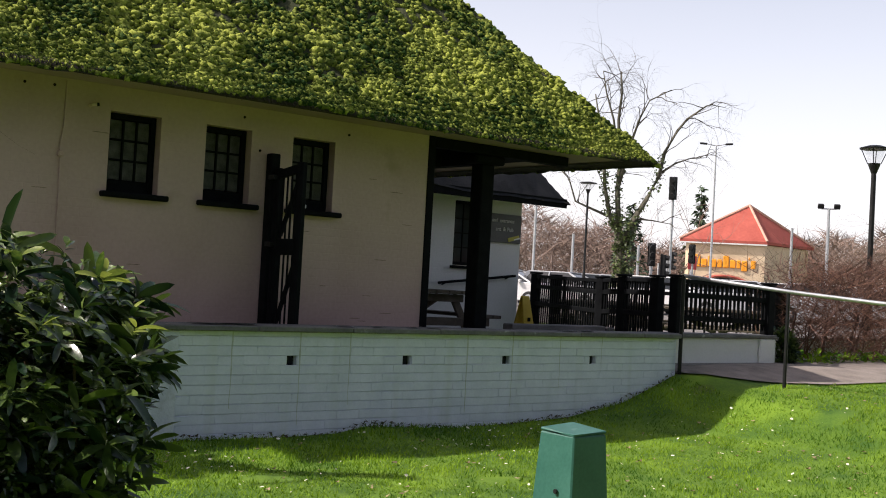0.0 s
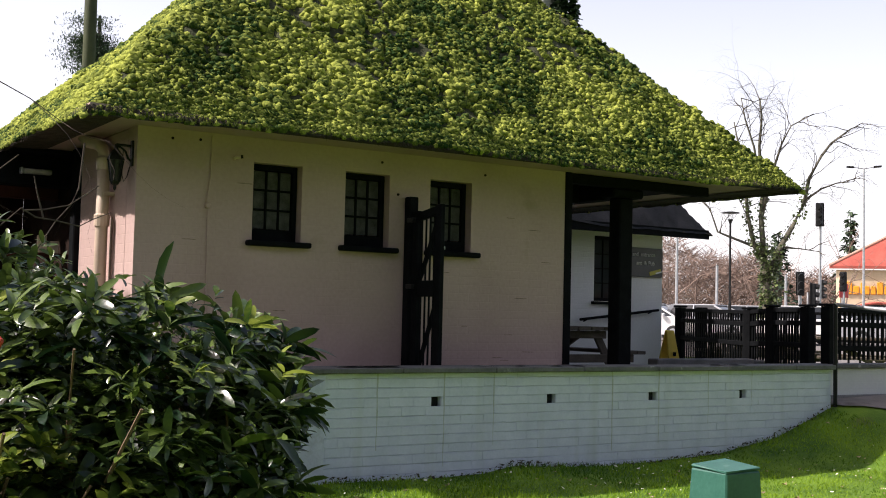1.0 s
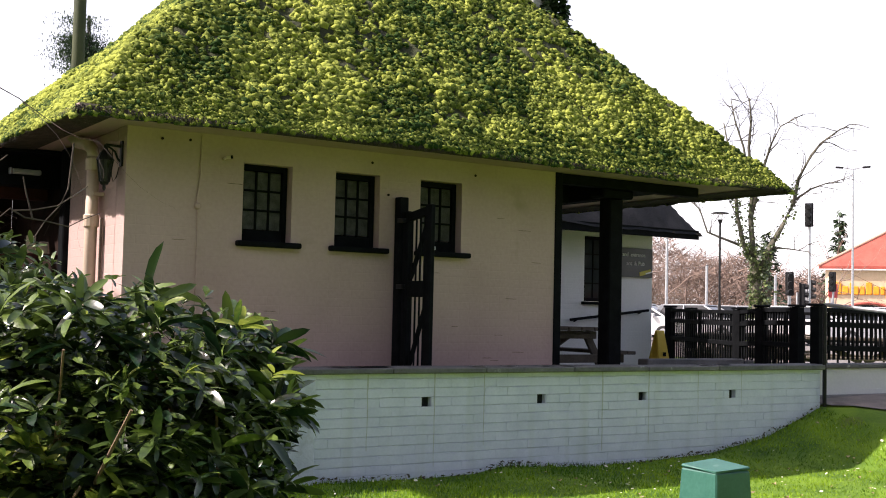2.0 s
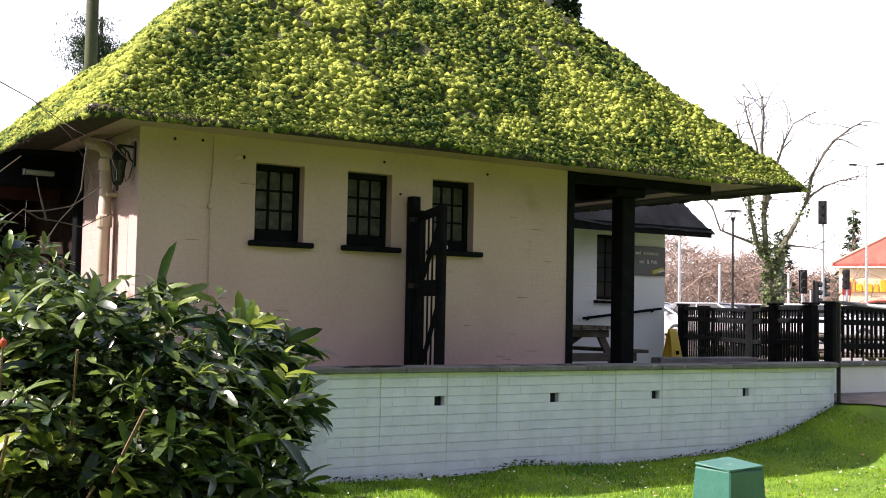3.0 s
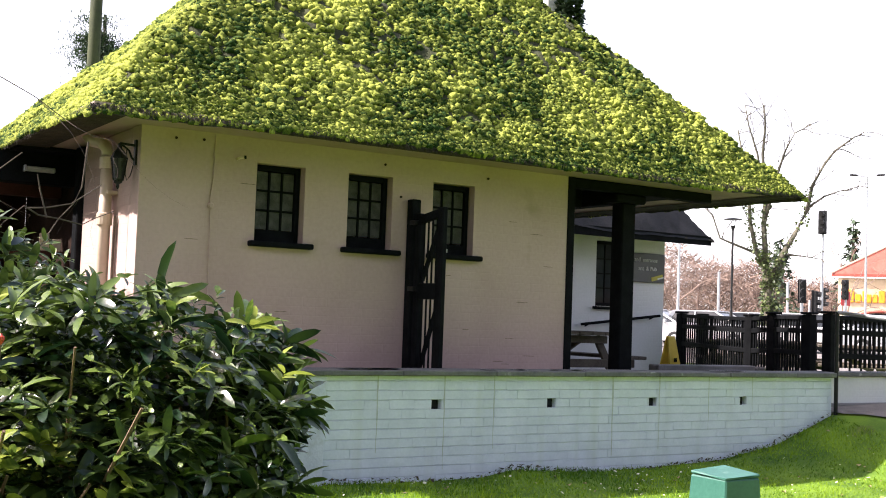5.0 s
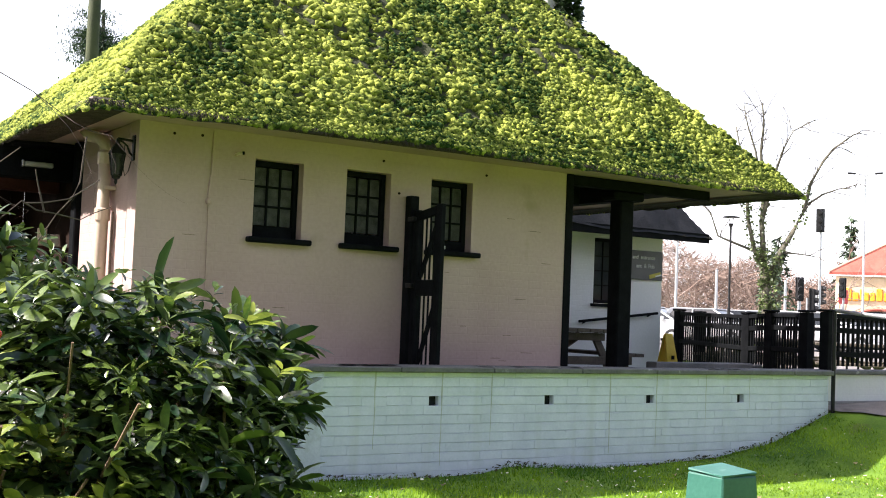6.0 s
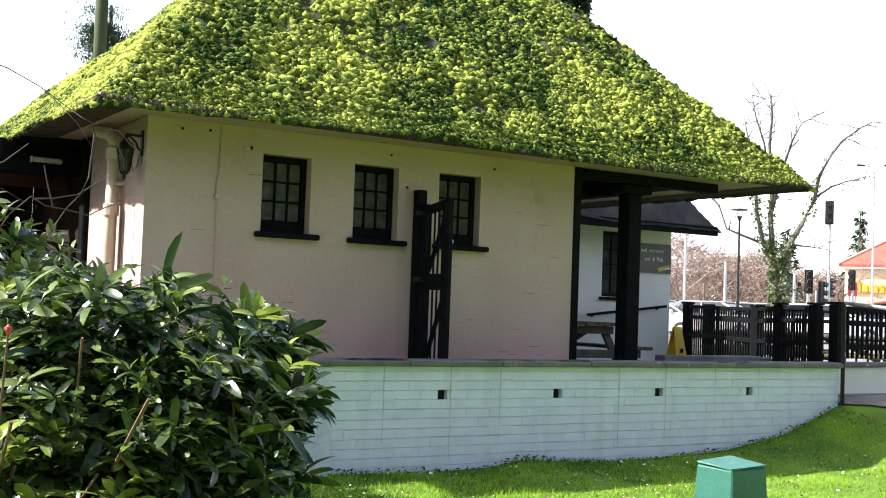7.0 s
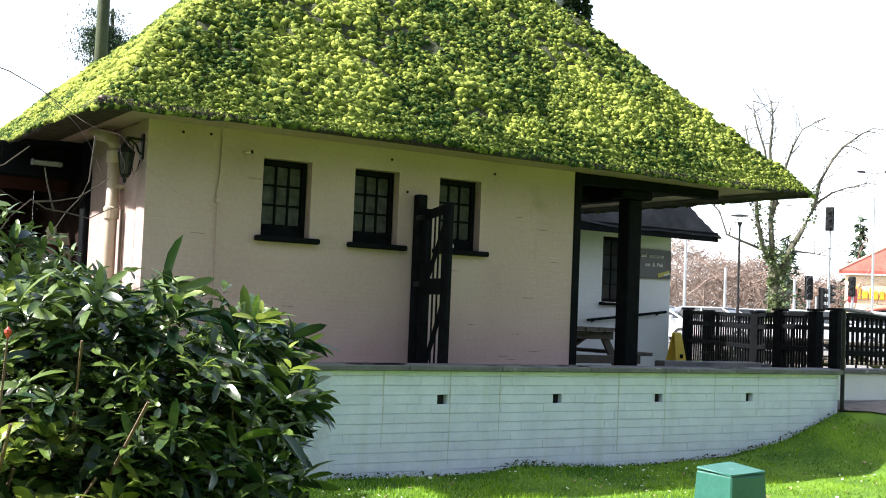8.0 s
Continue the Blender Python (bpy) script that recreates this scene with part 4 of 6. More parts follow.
# yellow folding floor sign
aboard = tagged(new("floor_sign"), "yellow plastic wet-floor sign on the terrace", "sign")
for s in (-1, 1):
    bm = bmesh.new()
    box(bm, -0.115, 0.115, -0.012, 0.012, 0.0, 0.64, 0.008)
    for v in bm.verts:
        v.co.x *= 1 - 0.45 * v.co.z / 0.64
    bmesh.ops.transform(bm, matrix=pose(5.46, 3.05, FLOOR) @ pose(0, s * 0.14, 0, s * 12, 0, 0), verts=bm.verts)
    leaf = part("panel", bm, YELLOW, aboard)
for zz, w in ((0.30, 0.05), (0.22, 0.07), (0.13, 0.04)):
    part("printed_mark", slab(5.46 - w / 2, 5.46 + w / 2, 2.972 - 0.085 + zz * 0.21, 2.978 - 0.085 + zz * 0.21, FLOOR + zz, FLOOR + zz + 0.05, 0), BLACK, aboard)


# ---------------------------------------------------------------- fences and rails
def fence(name, points, step, label, low=0.0):
    """Posts with caps at the points, rails and pickets between them."""
    f = tagged(new(name), label, "fence")
    for i, (x, y, z) in enumerate(points):
        top = 0.62 + z
        post = part("post", slab(x - 0.06, x + 0.06, y - 0.06, y + 0.06, FLOOR + low, top - 0.03, 0.006), BLACK, f)
        cap = slab(x - 0.08, x + 0.08, y - 0.08, y + 0.08, top - 0.028, top, 0.012)
        part("cap", cap, BLACK, post)
    for (x0, y0, z0), (x1, y1, z1) in zip(points, points[1:]):
        a, b = Vector((x0, y0, z0)), Vector((x1, y1, z1))
        d = (b - a).normalized()
        s, e = a + d * 0.065, b - d * 0.065
        for h, t in ((0.555, 0.05), (0.40, 0.06), (0.14, 0.06)):
            part("rail", beam(bmesh.new(), s + Vector((0, 0, h)), e + Vector((0, 0, h)), 0.055, t), BLACK, f)
        n = int((e - s).length / step)
        for k in range(n):
            p = s + (e - s) * ((k + 0.5) / n)
            bm = bmesh.new()
            m = Matrix.Translation((p.x, p.y, 0)) @ Matrix.Rotation(math.atan2(d.y, d.x), 4, "Z")
            box(bm, -0.016, 0.016, -0.008, 0.008, FLOOR + low + 0.04, 0.55 + p.z, 0, m)
            part("picket", bm, BLACK, f)
    return f


fence("fence", [(5.88, 1.2, 0), (6.31, 2.11, 0), (6.60, 2.75, -0.03), (7.5, 4.95, 0)], 0.078, "black-painted picket fence round the terrace")
fence("fence", [(5.26, 0.40, 0), (7.0, 0.40, -0.02), (8.8, 1.42, -0.06)], 0.078, "black-painted picket fence on the low white wall", 0.33)
fence("fence", [(9.0, 6.0, 0.0), (9.9, 4.6, 0.0), (10.8, 3.2, 0.0)], 0.16, "black-painted picket fence behind the terrace")

railing = tagged(new("railing"), "grey steel handrail on posts beside the path", "railing")
RAIL = [(4.84, -0.03, 0.60), (5.32, -1.0, 0.49), (5.60, -1.80, 0.425), (5.9, -3.2, 0.34)]
part("rail", tube(bmesh.new(), RAIL, [0.022] * 4, 10), GALV, railing, smooth=True)
for x, y, z in (RAIL[1], RAIL[3]):
    part("post", tube(bmesh.new(), [(x, y, float(ground_z(x, y)) - 0.05), (x, y, z)], [0.019] * 2, 8), BLACK_METAL, railing)

# green utility cabinet on the lawn
cab = tagged(empty("utility_cabinet", (-0.07, -3.19, -1.02), 0), "weathered green steel utility pillar standing on the lawn", "cabinet")
bm = bmesh.new()
box(bm, -0.17, 0.17, -0.17, 0.17, -0.06, 0.585, 0.010)
for v in bm.verts:
    k = 1 - 0.20 * max(v.co.z, 0) / 0.585
    v.co.x, v.co.y = v.co.x * k, v.co.y * k
part("body", bm, CABINET_GREEN, cab)
bm = bmesh.new()
box(bm, -0.1365, 0.1365, -0.1365, 0.1365, 0.587, 0.606, 0.006)
for v in bm.verts:
    v.co.z += 0.07 * (v.co.x + v.co.y) if v.co.z > 0.595 else 0.0
part("lid", bm, CABINET_GREEN, cab, "paler green lid")
part("lock", tube(bmesh.new(), [(-0.160, -0.04, 0.26), (-0.170, -0.04, 0.26)], [0.014] * 2, 10), BLACK_METAL, cab)


# ---------------------------------------------------------------- plants
def leaf_shape(length, width, droop, fold=0.25):
    """Corners and triangles of a lance-shaped leaf along +x, folded on its rib and drooping."""
    us = [0.0, 0.12, 0.38, 0.65, 0.87, 1.0]
    ws = [0.10, 0.55, 0.95, 1.0, 0.68, 0.0]
    v = []
    for u, w in zip(us, ws):
        z = -droop * length * u * u
        v += [(u * length, 0, z), (u * length, w * width / 2, z + fold * w * width / 2), (u * length, -w * width / 2, z + fold * w * width / 2)]
    t = []
    for i in range(5):
        a, b = 3 * i, 3 * i + 3
        t += [(a, b, b + 1), (a, b + 1, a + 1), (a, a + 2, b + 2), (a, b + 2, b)]
    return np.array(v), np.array(t)


def frames_from(direction, spin):
    """Rotation matrices whose x axis is direction, turned about it by spin."""
    x = direction / np.linalg.norm(direction, axis=1, keepdims=True)
    up = np.where(np.abs(x[:, 2:3]) < 0.95, np.array([[0, 0, 1.0]]), np.array([[0, 1.0, 0]]))
    y = np.cross(up, x)
    y /= np.linalg.norm(y, axis=1, keepdims=True)
    z = np.cross(x, y)
    c, s = np.cos(spin)[:, None], np.sin(spin)[:, None]
    y2, z2 = y * c + z * s, z * c - y * s
    return np.stack([x, y2, z2], -1)


def many_leaves(name, at, direction, size, shape, material, parent, spin=0.35):
    v, t = shape
    r = frames_from(direction, rng.normal(0, spin, len(at)))
    pts = np.einsum("nij,kj->nki", r, v) * size[:, None, None] + at[:, None]
    faces = t[None] + len(v) * np.arange(len(at))[:, None, None]
    return raw(name, pts.reshape(-1, 3), faces.reshape(-1, 3), material, parent, smooth=True)


def whorls(tips, outward, per, spread):
    """Leaf places and directions in rosettes at the tips."""
    at = np.repeat(tips, per, 0)
    out = np.repeat(outward, per, 0)
    r = frames_from(out, np.zeros(len(out)))
    a = np.tile(np.arange(per) * 2 * math.pi / per, len(tips)) + np.repeat(rng.uniform(0, 6.28, len(tips)), per) + rng.normal(0, 0.25, len(at))
    tilt = rng.normal(spread, 0.32, len(at))
    d = r[:, :, 0] * np.cos(tilt)[:, None] + (r[:, :, 1] * np.cos(a)[:, None] + r[:, :, 2] * np.sin(a)[:, None]) * np.sin(tilt)[:, None]
    return at - out * rng.uniform(0, 0.03, (len(at), 1)), d


# the big evergreen shrub close to the camera
shrub = tagged(empty("rhododendron", (-4.45, -3.6, -1.1)), "large dark glossy evergreen rhododendron shrub with bare stems", "shrub")
shrub.matrix_world = Matrix.Identity(4)
C, R = np.array([-3.87, -3.72, -0.55]), np.array([0.65, 0.95, 1.02])


C2, R2 = np.array([-4.30, -4.35, -0.66]), np.array([0.55, 0.55, 0.72])


def shrub_points(n, inner, outer, centre=C, radii=R, power=4.0):
    d = rng.normal(size=(n, 3))
    d /= np.linalg.norm(d, axis=1, keepdims=True)
    d = d[(d[:, 2] > -0.75)]
    k = (np.abs(d) ** power).sum(1) ** (-1 / power)
    bump = 0.84 + 0.24 * value_noise(d[:, 0] * 3 + 7, d[:, 2] * 3 + d[:, 1] * 2 + 3, 31)
    p = centre + d * radii * (k * bump * rng.uniform(inner, outer, len(d)))[:, None]
    keep = p[:, 2] > -1.0
    return p[keep], d[keep] * 0.6 + np.array([0, 0, 0.65])


tips, outs = shrub_points(950, 0.80, 1.0)
at, d = whorls(tips, outs, 8, 1.15)
many_leaves("foliage", at, d, rng.uniform(0.06, 0.15, len(at)), leaf_shape(1, 0.26, 0.42), LEAF, shrub, 0.6)["kind"] = "stuff"
tips, outs = shrub_points(1300, 0.4, 0.85)
at, d = whorls(tips, outs, 7, 1.2)
many_leaves("inner_foliage", at, d, rng.uniform(0.08, 0.14, len(at)), leaf_shape(1, 0.34, 0.3), LEAF, shrub)["kind"] = "stuff"
tips, outs = shrub_points(2600, 0.7, 1.02)
at, d = whorls(tips, outs, 5, 1.0)
many_leaves("small_foliage", at, d, rng.uniform(0.02, 0.05, len(at)), leaf_shape(1, 0.5, 0.2), LEAF, shrub)["kind"] = "stuff"
C3, R3 = np.array([-4.56, -3.3, 0.0]), np.array([0.66, 0.6, 0.88])
tips, outs = shrub_points(420, 0.6, 1.0, C3, R3, 2.4)
at, d = whorls(tips, outs, 7, 1.15)
many_leaves("high_foliage", at, d, rng.uniform(0.06, 0.13, len(at)), leaf_shape(1, 0.28, 0.35), LEAF, shrub, 0.6)["kind"] = "stuff"
C4, R4 = np.array([-3.29, -3.72, 0.04]), np.array([0.24, 0.5, 0.36])
tips, outs = shrub_points(120, 0.45, 1.0, C4, R4, 2.6)
at, d = whorls(tips, outs, 8, 1.1)
many_leaves("crest_foliage", at, d, rng.uniform(0.09, 0.16, len(at)), leaf_shape(1, 0.27, 0.35), LEAF, shrub, 0.6)["kind"] = "stuff"
tips, outs = shrub_points(75, 0.93, 1.03)
at, d = whorls(tips, outs, 6, 0.9)
many_leaves("young_foliage", at, d, rng.uniform(0.05, 0.11, len(at)), leaf_shape(1, 0.3, 0.3), LEAF_SUNLIT, shrub, 0.6)["kind"] = "stuff"
# low leaves in the paler green that stands in for sun on them
tips, outs = shrub_points(480, 0.75, 1.02, C2, R2, 2.2)
at, d = whorls(tips, outs, 7, 1.1)
many_leaves("low_foliage", at, d, rng.uniform(0.045, 0.11, len(at)), leaf_shape(1, 0.36, 0.3), LEAF_SUNLIT, shrub, 0.7)["kind"] = "stuff"
for k in range(22):
    a, e = rng.uniform(0, 6.28), rng.uniform(0.3, 1.0)
    tip = C2 + R2 * np.array([math.cos(a) * e, math.sin(a) * e, rng.uniform(0.5, 1.15)])
    base = C2 + np.array([rng.uniform(-0.2, 0.3), rng.uniform(-0.1, 0.3), -0.35])
    mid = (base + tip) / 2 + rng.normal(0, 0.07, 3)
    part("stem", tube(bmesh.new(), [base, mid, tip], [0.011, 0.008, 0.005], 6), STEM, shrub)
for k in range(26):
    base = np.array([rng.uniform(-4.65, -3.55), -4.55 + rng.uniform(-0.12, 0.12), rng.uniform(-1.0, -0.55)])
    tip = base + np.array([rng.normal(0.05, 0.22), rng.uniform(-0.12, 0.08), rng.uniform(0.18, 0.5)])
    q = [base + (tip - base) * u + rng.normal(0, 0.018, 3) for u in (0.0, 0.25, 0.5, 0.75, 1.0)]
    part("stem", tube(bmesh.new(), q, [0.007, 0.006, 0.0055, 0.0045, 0.003], 6), STEM, shrub)
# large single leaves on the side that faces the lawn
leaf_meshes = []
for k in range(4):
    v2, t2 = leaf_shape(1, 0.22 + 0.03 * k, 0.15 + 0.17 * k, 0.15 + 0.1 * k)
    me = bpy.data.meshes.new("leaf")
    me.from_pydata(v2.tolist(), [], t2.tolist())
    me.shade_smooth()
    me.materials.append(LEAF_ONE)
    leaf_meshes.append(me)
tips, outs = shrub_points(900, 0.90, 0.99)
near = (outs[:, 1] < -0.1) | (outs[:, 0] > 0.45)
tips, outs = tips[near][:37], outs[near][:37]
at, d = whorls(tips, outs, 8, 1.1)
r = frames_from(d, rng.normal(0, 0.6, len(at)))
for k in range(len(at)):
    ob = new("leaf", leaf_meshes[k % 4])
    m = Matrix(r[k].tolist()).to_4x4()
    m.translation = at[k]
    ob.matrix_world = m @ Matrix.Scale(float(rng.uniform(0.085, 0.165)), 4)
    ob.parent = shrub
part("bud", lathe([(0.003, 0.0), (0.006, 0.006), (0.010, 0.014), (0.009, 0.022), (0.005, 0.025), (0.002, 0.030)], 10, (-4.316, -4.55, 0.285)), mat("red_bud", (0.45, 0.03, 0.02), (0.65, 0.08, 0.04), 20.0, 0.5, 0.0, 60), shrub, "red flower bud")
part("stem", tube(bmesh.new(), [(-4.30, -4.5, -0.55), (-4.325, -4.53, 0.0), (-4.316, -4.55, 0.287)], [0.006, 0.004, 0.003], 6), STEM, shrub)
# stems
for k in range(34):
    a, e = rng.uniform(0, 6.28), rng.uniform(0.35, 0.95)
    tip = C + R * np.array([math.cos(a) * e, math.sin(a) * e, rng.uniform(0.1, 0.98)])
    base = C + np.array([math.cos(a) * 0.3, math.sin(a) * 0.3, -0.6])
    mid = base * 0.45 + tip * 0.55 + rng.normal(0, 0.08, 3) - np.array([0, 0, 0.05])
    part("stem", tube(bmesh.new(), [base, (base + mid) / 2 + rng.normal(0, 0.04, 3), mid, (mid + tip) / 2 + rng.normal(0, 0.03, 3), tip], [0.016, 0.013, 0.010, 0.007, 0.004], 6), STEM, shrub)


def bare_branches(bm, start, direction, length, radius, depth, spread=0.6, droop=0.0, kids=3, sides=5):
    """A limb that wanders and forks into thinner ones."""
    pts, rad = [Vector(start)], [radius]
    d = Vector(direction).normalized()
    n = 4
    for k in range(n):
        d = (d + Vector(rng.normal(0, 0.19, 3)) + Vector((0, 0, -droop))).normalized()
        pts.append(pts[-1] + d * length / n)
        rad.append(radius * (1 - 0.55 * (k + 1) / n))
    tube(bm, pts, rad, sides if depth > 1 else 3, cap=False)
    if depth > 0:
        for k in range(kids):
            i = random.randint(2, n) if k else n
            side = Vector(rng.normal(0, 1, 3))
            nd = (d + side * spread).normalized()
            bare_branches(bm, pts[i], nd, length * random.uniform(0.55, 0.8), rad[i] * 0.72, depth - 1, spread, droop * 1.6, kids, sides)


# taller bare shrub behind it, in front of the lobby
thin = tagged(new("bare_shrub"), "thin bare shrub with a few leaves beside the cottage", "shrub")
for k in range(4):
    bm = bmesh.new()
    x = -4.5 + 0.12 * k
    bare_branches(bm, (x, -2.2 + rng.uniform(-0.2, 0.2), -0.9), (rng.uniform(-0.15, 0.3), rng.uniform(-0.1, 0.1), 1.0), 0.8, 0.016, 3, 0.75, 0.0, 2, 5)
    part("branch", bm, TWIG, thin)
tips = np.stack([rng.uniform(-4.6, -3.55, 260), rng.uniform(-2.5, -1.9, 260), rng.uniform(-0.4, 0.62, 260)], -1)
tips[:, 2] -= np.clip(tips[:, 0] + 3.9, 0, 1) * 0.4
at, d = whorls(tips, np.tile([[0, -0.2, 0.6]], (260, 1)) + rng.normal(0, 0.3, (260, 3)), 6, 1.1)
many_leaves("foliage", at, d, rng.uniform(0.06, 0.12, len(at)), leaf_shape(1, 0.34, 0.3), LEAF, thin)["kind"] = "stuff"

for pts in (((-3.43, 1.22), (-3.45, 0.99), (-3.49, 0.90), (-3.56, 0.82)), ((-3.73, 0.87), (-3.66, 0.83), (-3.56, 0.82), (-3.44, 0.80), (-3.37, 0.84), (-3.28, 0.88)),
            ((-3.72, 0.86), (-3.62, 0.87), (-3.50, 0.90), (-3.43, 0.95), (-3.35, 1.01)), ((-3.95, 0.99), (-3.86, 1.03), (-3.75, 1.13)),
            ((-3.62, 0.82), (-3.66, 0.96), (-3.675, 1.03)), ((-3.95, 0.55), (-3.82, 0.78), (-3.73, 0.87)), ((-3.75, 0.45), (-3.66, 0.65), (-3.56, 0.82))):
    n = len(pts)
    part("branch", tube(bmesh.new(), [(x, -2.05 + 0.02 * math.sin(9 * x), z) for x, z in pts], [0.0048 - 0.0032 * k / n for k in range(n)], 6), TWIG, thin)
tips = np.stack([rng.uniform(-4.15, -3.25, 330), rng.uniform(-2.4, -2.0, 330), rng.uniform(0.1, 0.95, 330)], -1)
tips = tips[tips[:, 2] < 0.93 - 0.52 * (tips[:, 0] + 4.0) - 0.22 * rng.random(len(tips))]
at, d = whorls(tips, np.tile([0.1, -0.3, 0.9], (len(tips), 1)), 6, 1.0)
many_leaves("foliage", at, d, rng.uniform(0.04, 0.09, len(at)), leaf_shape(1, 0.32, 0.3), LEAF, thin, 0.6)["kind"] = "stuff"

# twigs that hang into view from a tree beside the roof
near_tree = tagged(new("bare_tree"), "bare tree with thin hanging twigs beside the cottage", "tree")
bm = bmesh.new()
tube(bm, [(-5.2, 1.2, -1.1), (-5.15, 1.15, 1.0), (-5.05, 1.1, 3.0), (-4.9, 1.0, 4.6)], [0.14, 0.12, 0.10, 0.07], 10)
part("trunk", bm, BARK, near_tree)
for z, y in ((1.9, 1.1), (2.3, 0.6), (2.7, 1.3), (3.0, 0.9), (3.4, 0.5)):
    bm = bmesh.new()
    bare_branches(bm, (-5.05, y, z), (1.0, rng.uniform(-0.35, 0.1), rng.uniform(-0.1, 0.15)), 1.3, 0.02, 3, 0.5, 0.03, 2, 5)
    part("branch", bm, TWIG, near_tree)


# the big tree beside the car park
TREE_AT, TREE_SIDE = Vector((28.8, 21.9, 0)), Vector((0.661, -0.750, 0))
big = tagged(new("ivy_tree"), "tall bare tree with an ivy-covered forked trunk beside the car park", "tree")
IVY_AT = []


def limb(points, r0, r1, twigs, size, name="limb"):
    """A limb through (sideways, height) pairs, wandering in depth, with drooping twigs."""
    depth, way = 0.0, rng.uniform(-0.10, 0.10)
    pts = []
    for u, z in points:
        pts.append(TREE_AT + TREE_SIDE * u + Vector((0.750, 0.661, 0)) * depth + Vector((0, 0, z)))
        depth += way * rng.uniform(0.2, 1.0)
    n = len(pts)
    rad = [0.78 * (r0 + (r1 - r0) * k / (n - 1)) for k in range(n)]
    part(name, tube(bmesh.new(), pts, rad, 8), BARK, big, smooth=True)
    bm = bmesh.new()
    for k in range(twigs):
        f = (0.35 + 0.65 * (k + rng.uniform(0, 1)) / twigs) * (n - 1)
        i = min(int(f), n - 2)
        p = pts[i].lerp(pts[i + 1], f - i)
        along = (pts[i + 1] - pts[i]).normalized()
        bare_branches(bm, p, along * 0.7 + Vector(rng.normal(0, 0.65, 3)) + Vector((0, 0, 0.25)), size * rng.uniform(0.7, 1.3), 0.020, 3, 0.42, 0.035, 3, 4)
    if r0 > 0.12:
        for k in range(420):
            f = rng.power(0.8) * 0.55 * (n - 1)
            i = min(int(f), n - 2)
            IVY_AT.append(pts[i].lerp(pts[i + 1], f - i) + Vector(rng.normal(0, 0.11, 3)))
    part("twig_spray", bm, TREE_TWIG, big)["kind"] = "stuff"


limb(((-0.15, -0.6), (-0.2, 1.1), (-0.28, 2.06), (-0.41, 2.85)), 0.30, 0.20, 2, 0.5, "trunk")
limb(((-0.41, 2.8), (-0.73, 3.3), (-0.98, 4.46), (-1.04, 5.47), (-1.27, 6.76), (-1.5, 7.96)), 0.13, 0.03, 10, 1.2)
limb(((-0.41, 2.8), (-0.4, 3.25), (-0.48, 4.27), (-0.44, 5.13), (-0.57, 7.02), (-0.49, 8.05), (-0.56, 8.9)), 0.16, 0.03, 12, 1.2)
limb(((-0.5, 5.47), (-0.76, 7.02), (-1.09, 8.06), (-1.25, 8.9)), 0.07, 0.02, 8, 1.1)
limb(((-0.48, 4.27), (-0.2, 5.5), (0.03, 6.39), (0.25, 7.1), (0.58, 7.76), (1.38, 8.18)), 0.09, 0.02, 10, 1.1)
limb(((-0.28, 2.06), (-0.12, 2.4), (0.13, 3.06), (0.64, 3.96), (1.07, 4.86), (1.24, 5.79), (1.67, 6.62), (2.02, 7.09), (2.71, 7.61), (2.96, 7.69)), 0.16, 0.02, 13, 1.0)
limb(((1.13, 5.01), (1.69, 5.41), (2.22, 5.61), (2.83, 5.65)), 0.06, 0.015, 6, 0.8)
limb(((-0.73, 3.24), (-1.61, 3.59), (-2.07, 3.78), (-2.36, 4.64), (-2.75, 5.03)), 0.07, 0.02, 7, 0.9)
limb(((0.19, 3.21), (0.94, 3.16), (1.64, 3.05)), 0.05, 0.015, 4, 0.8)
n = 2400
h = rng.power(0.85, n) * 3.6
a = rng.uniform(0, 6.28, n)
rr = 0.20 + rng.uniform(0, 0.85, n) ** 1.6 * value_noise(h * 3.1, a * 1.6, 61) * np.interp(h, [0, 1.2, 3.2, 5.0], [0.9, 1.0, 0.7, 0.35])
keep = value_noise(h * 4.0 + 9, a * 2.3, 62) > 0.36
h, a, rr, n = h[keep], a[keep], rr[keep], int(keep.sum())
at = np.stack([28.68 + rr * np.cos(a), 22.04 + rr * np.sin(a), -0.4 + h], -1)
at = np.concatenate([at, np.array([tuple(p) for p in IVY_AT])])
n = len(at)
many_leaves("ivy", at, rng.normal(0, 1, (n, 3)), rng.uniform(0.06, 0.14, n), leaf_shape(1, 0.8, 0.2), IVY, big)["kind"] = "stuff"


def conifer(label, at, height, width, n, leaf=0.13):
    t = tagged(new("conifer"), label, "tree")
    x, y, z = at
    part("trunk", tube(bmesh.new(), [(x, y, z), (x, y, z + height * 0.6), (x, y, z + height)], [width * 0.07, width * 0.05, 0.02], 8), BARK, t)
    h = rng.uniform(0.12, 1.0, n)
    h = np.round(h * 14) / 14 + rng.normal(0, 0.012, n)
    a = rng.uniform(0, 6.28, n)
    r = width * 0.5 * (1.03 - h) * rng.uniform(0.2, 1.0, n) * (0.7 + 0.5 * value_noise(a * 2, h * 9, 17))
    at = np.stack([x + r * np.cos(a), y + r * np.sin(a), z + height * h - 0.12 * r], -1)
    d = np.stack([np.cos(a), np.sin(a), rng.normal(-0.1, 0.5, n)], -1)
    many_leaves("crown", at, d, rng.uniform(0.5, 1.0, n) * width * leaf, leaf_shape(1, 0.45, 0.3), PINE, t)
    return t


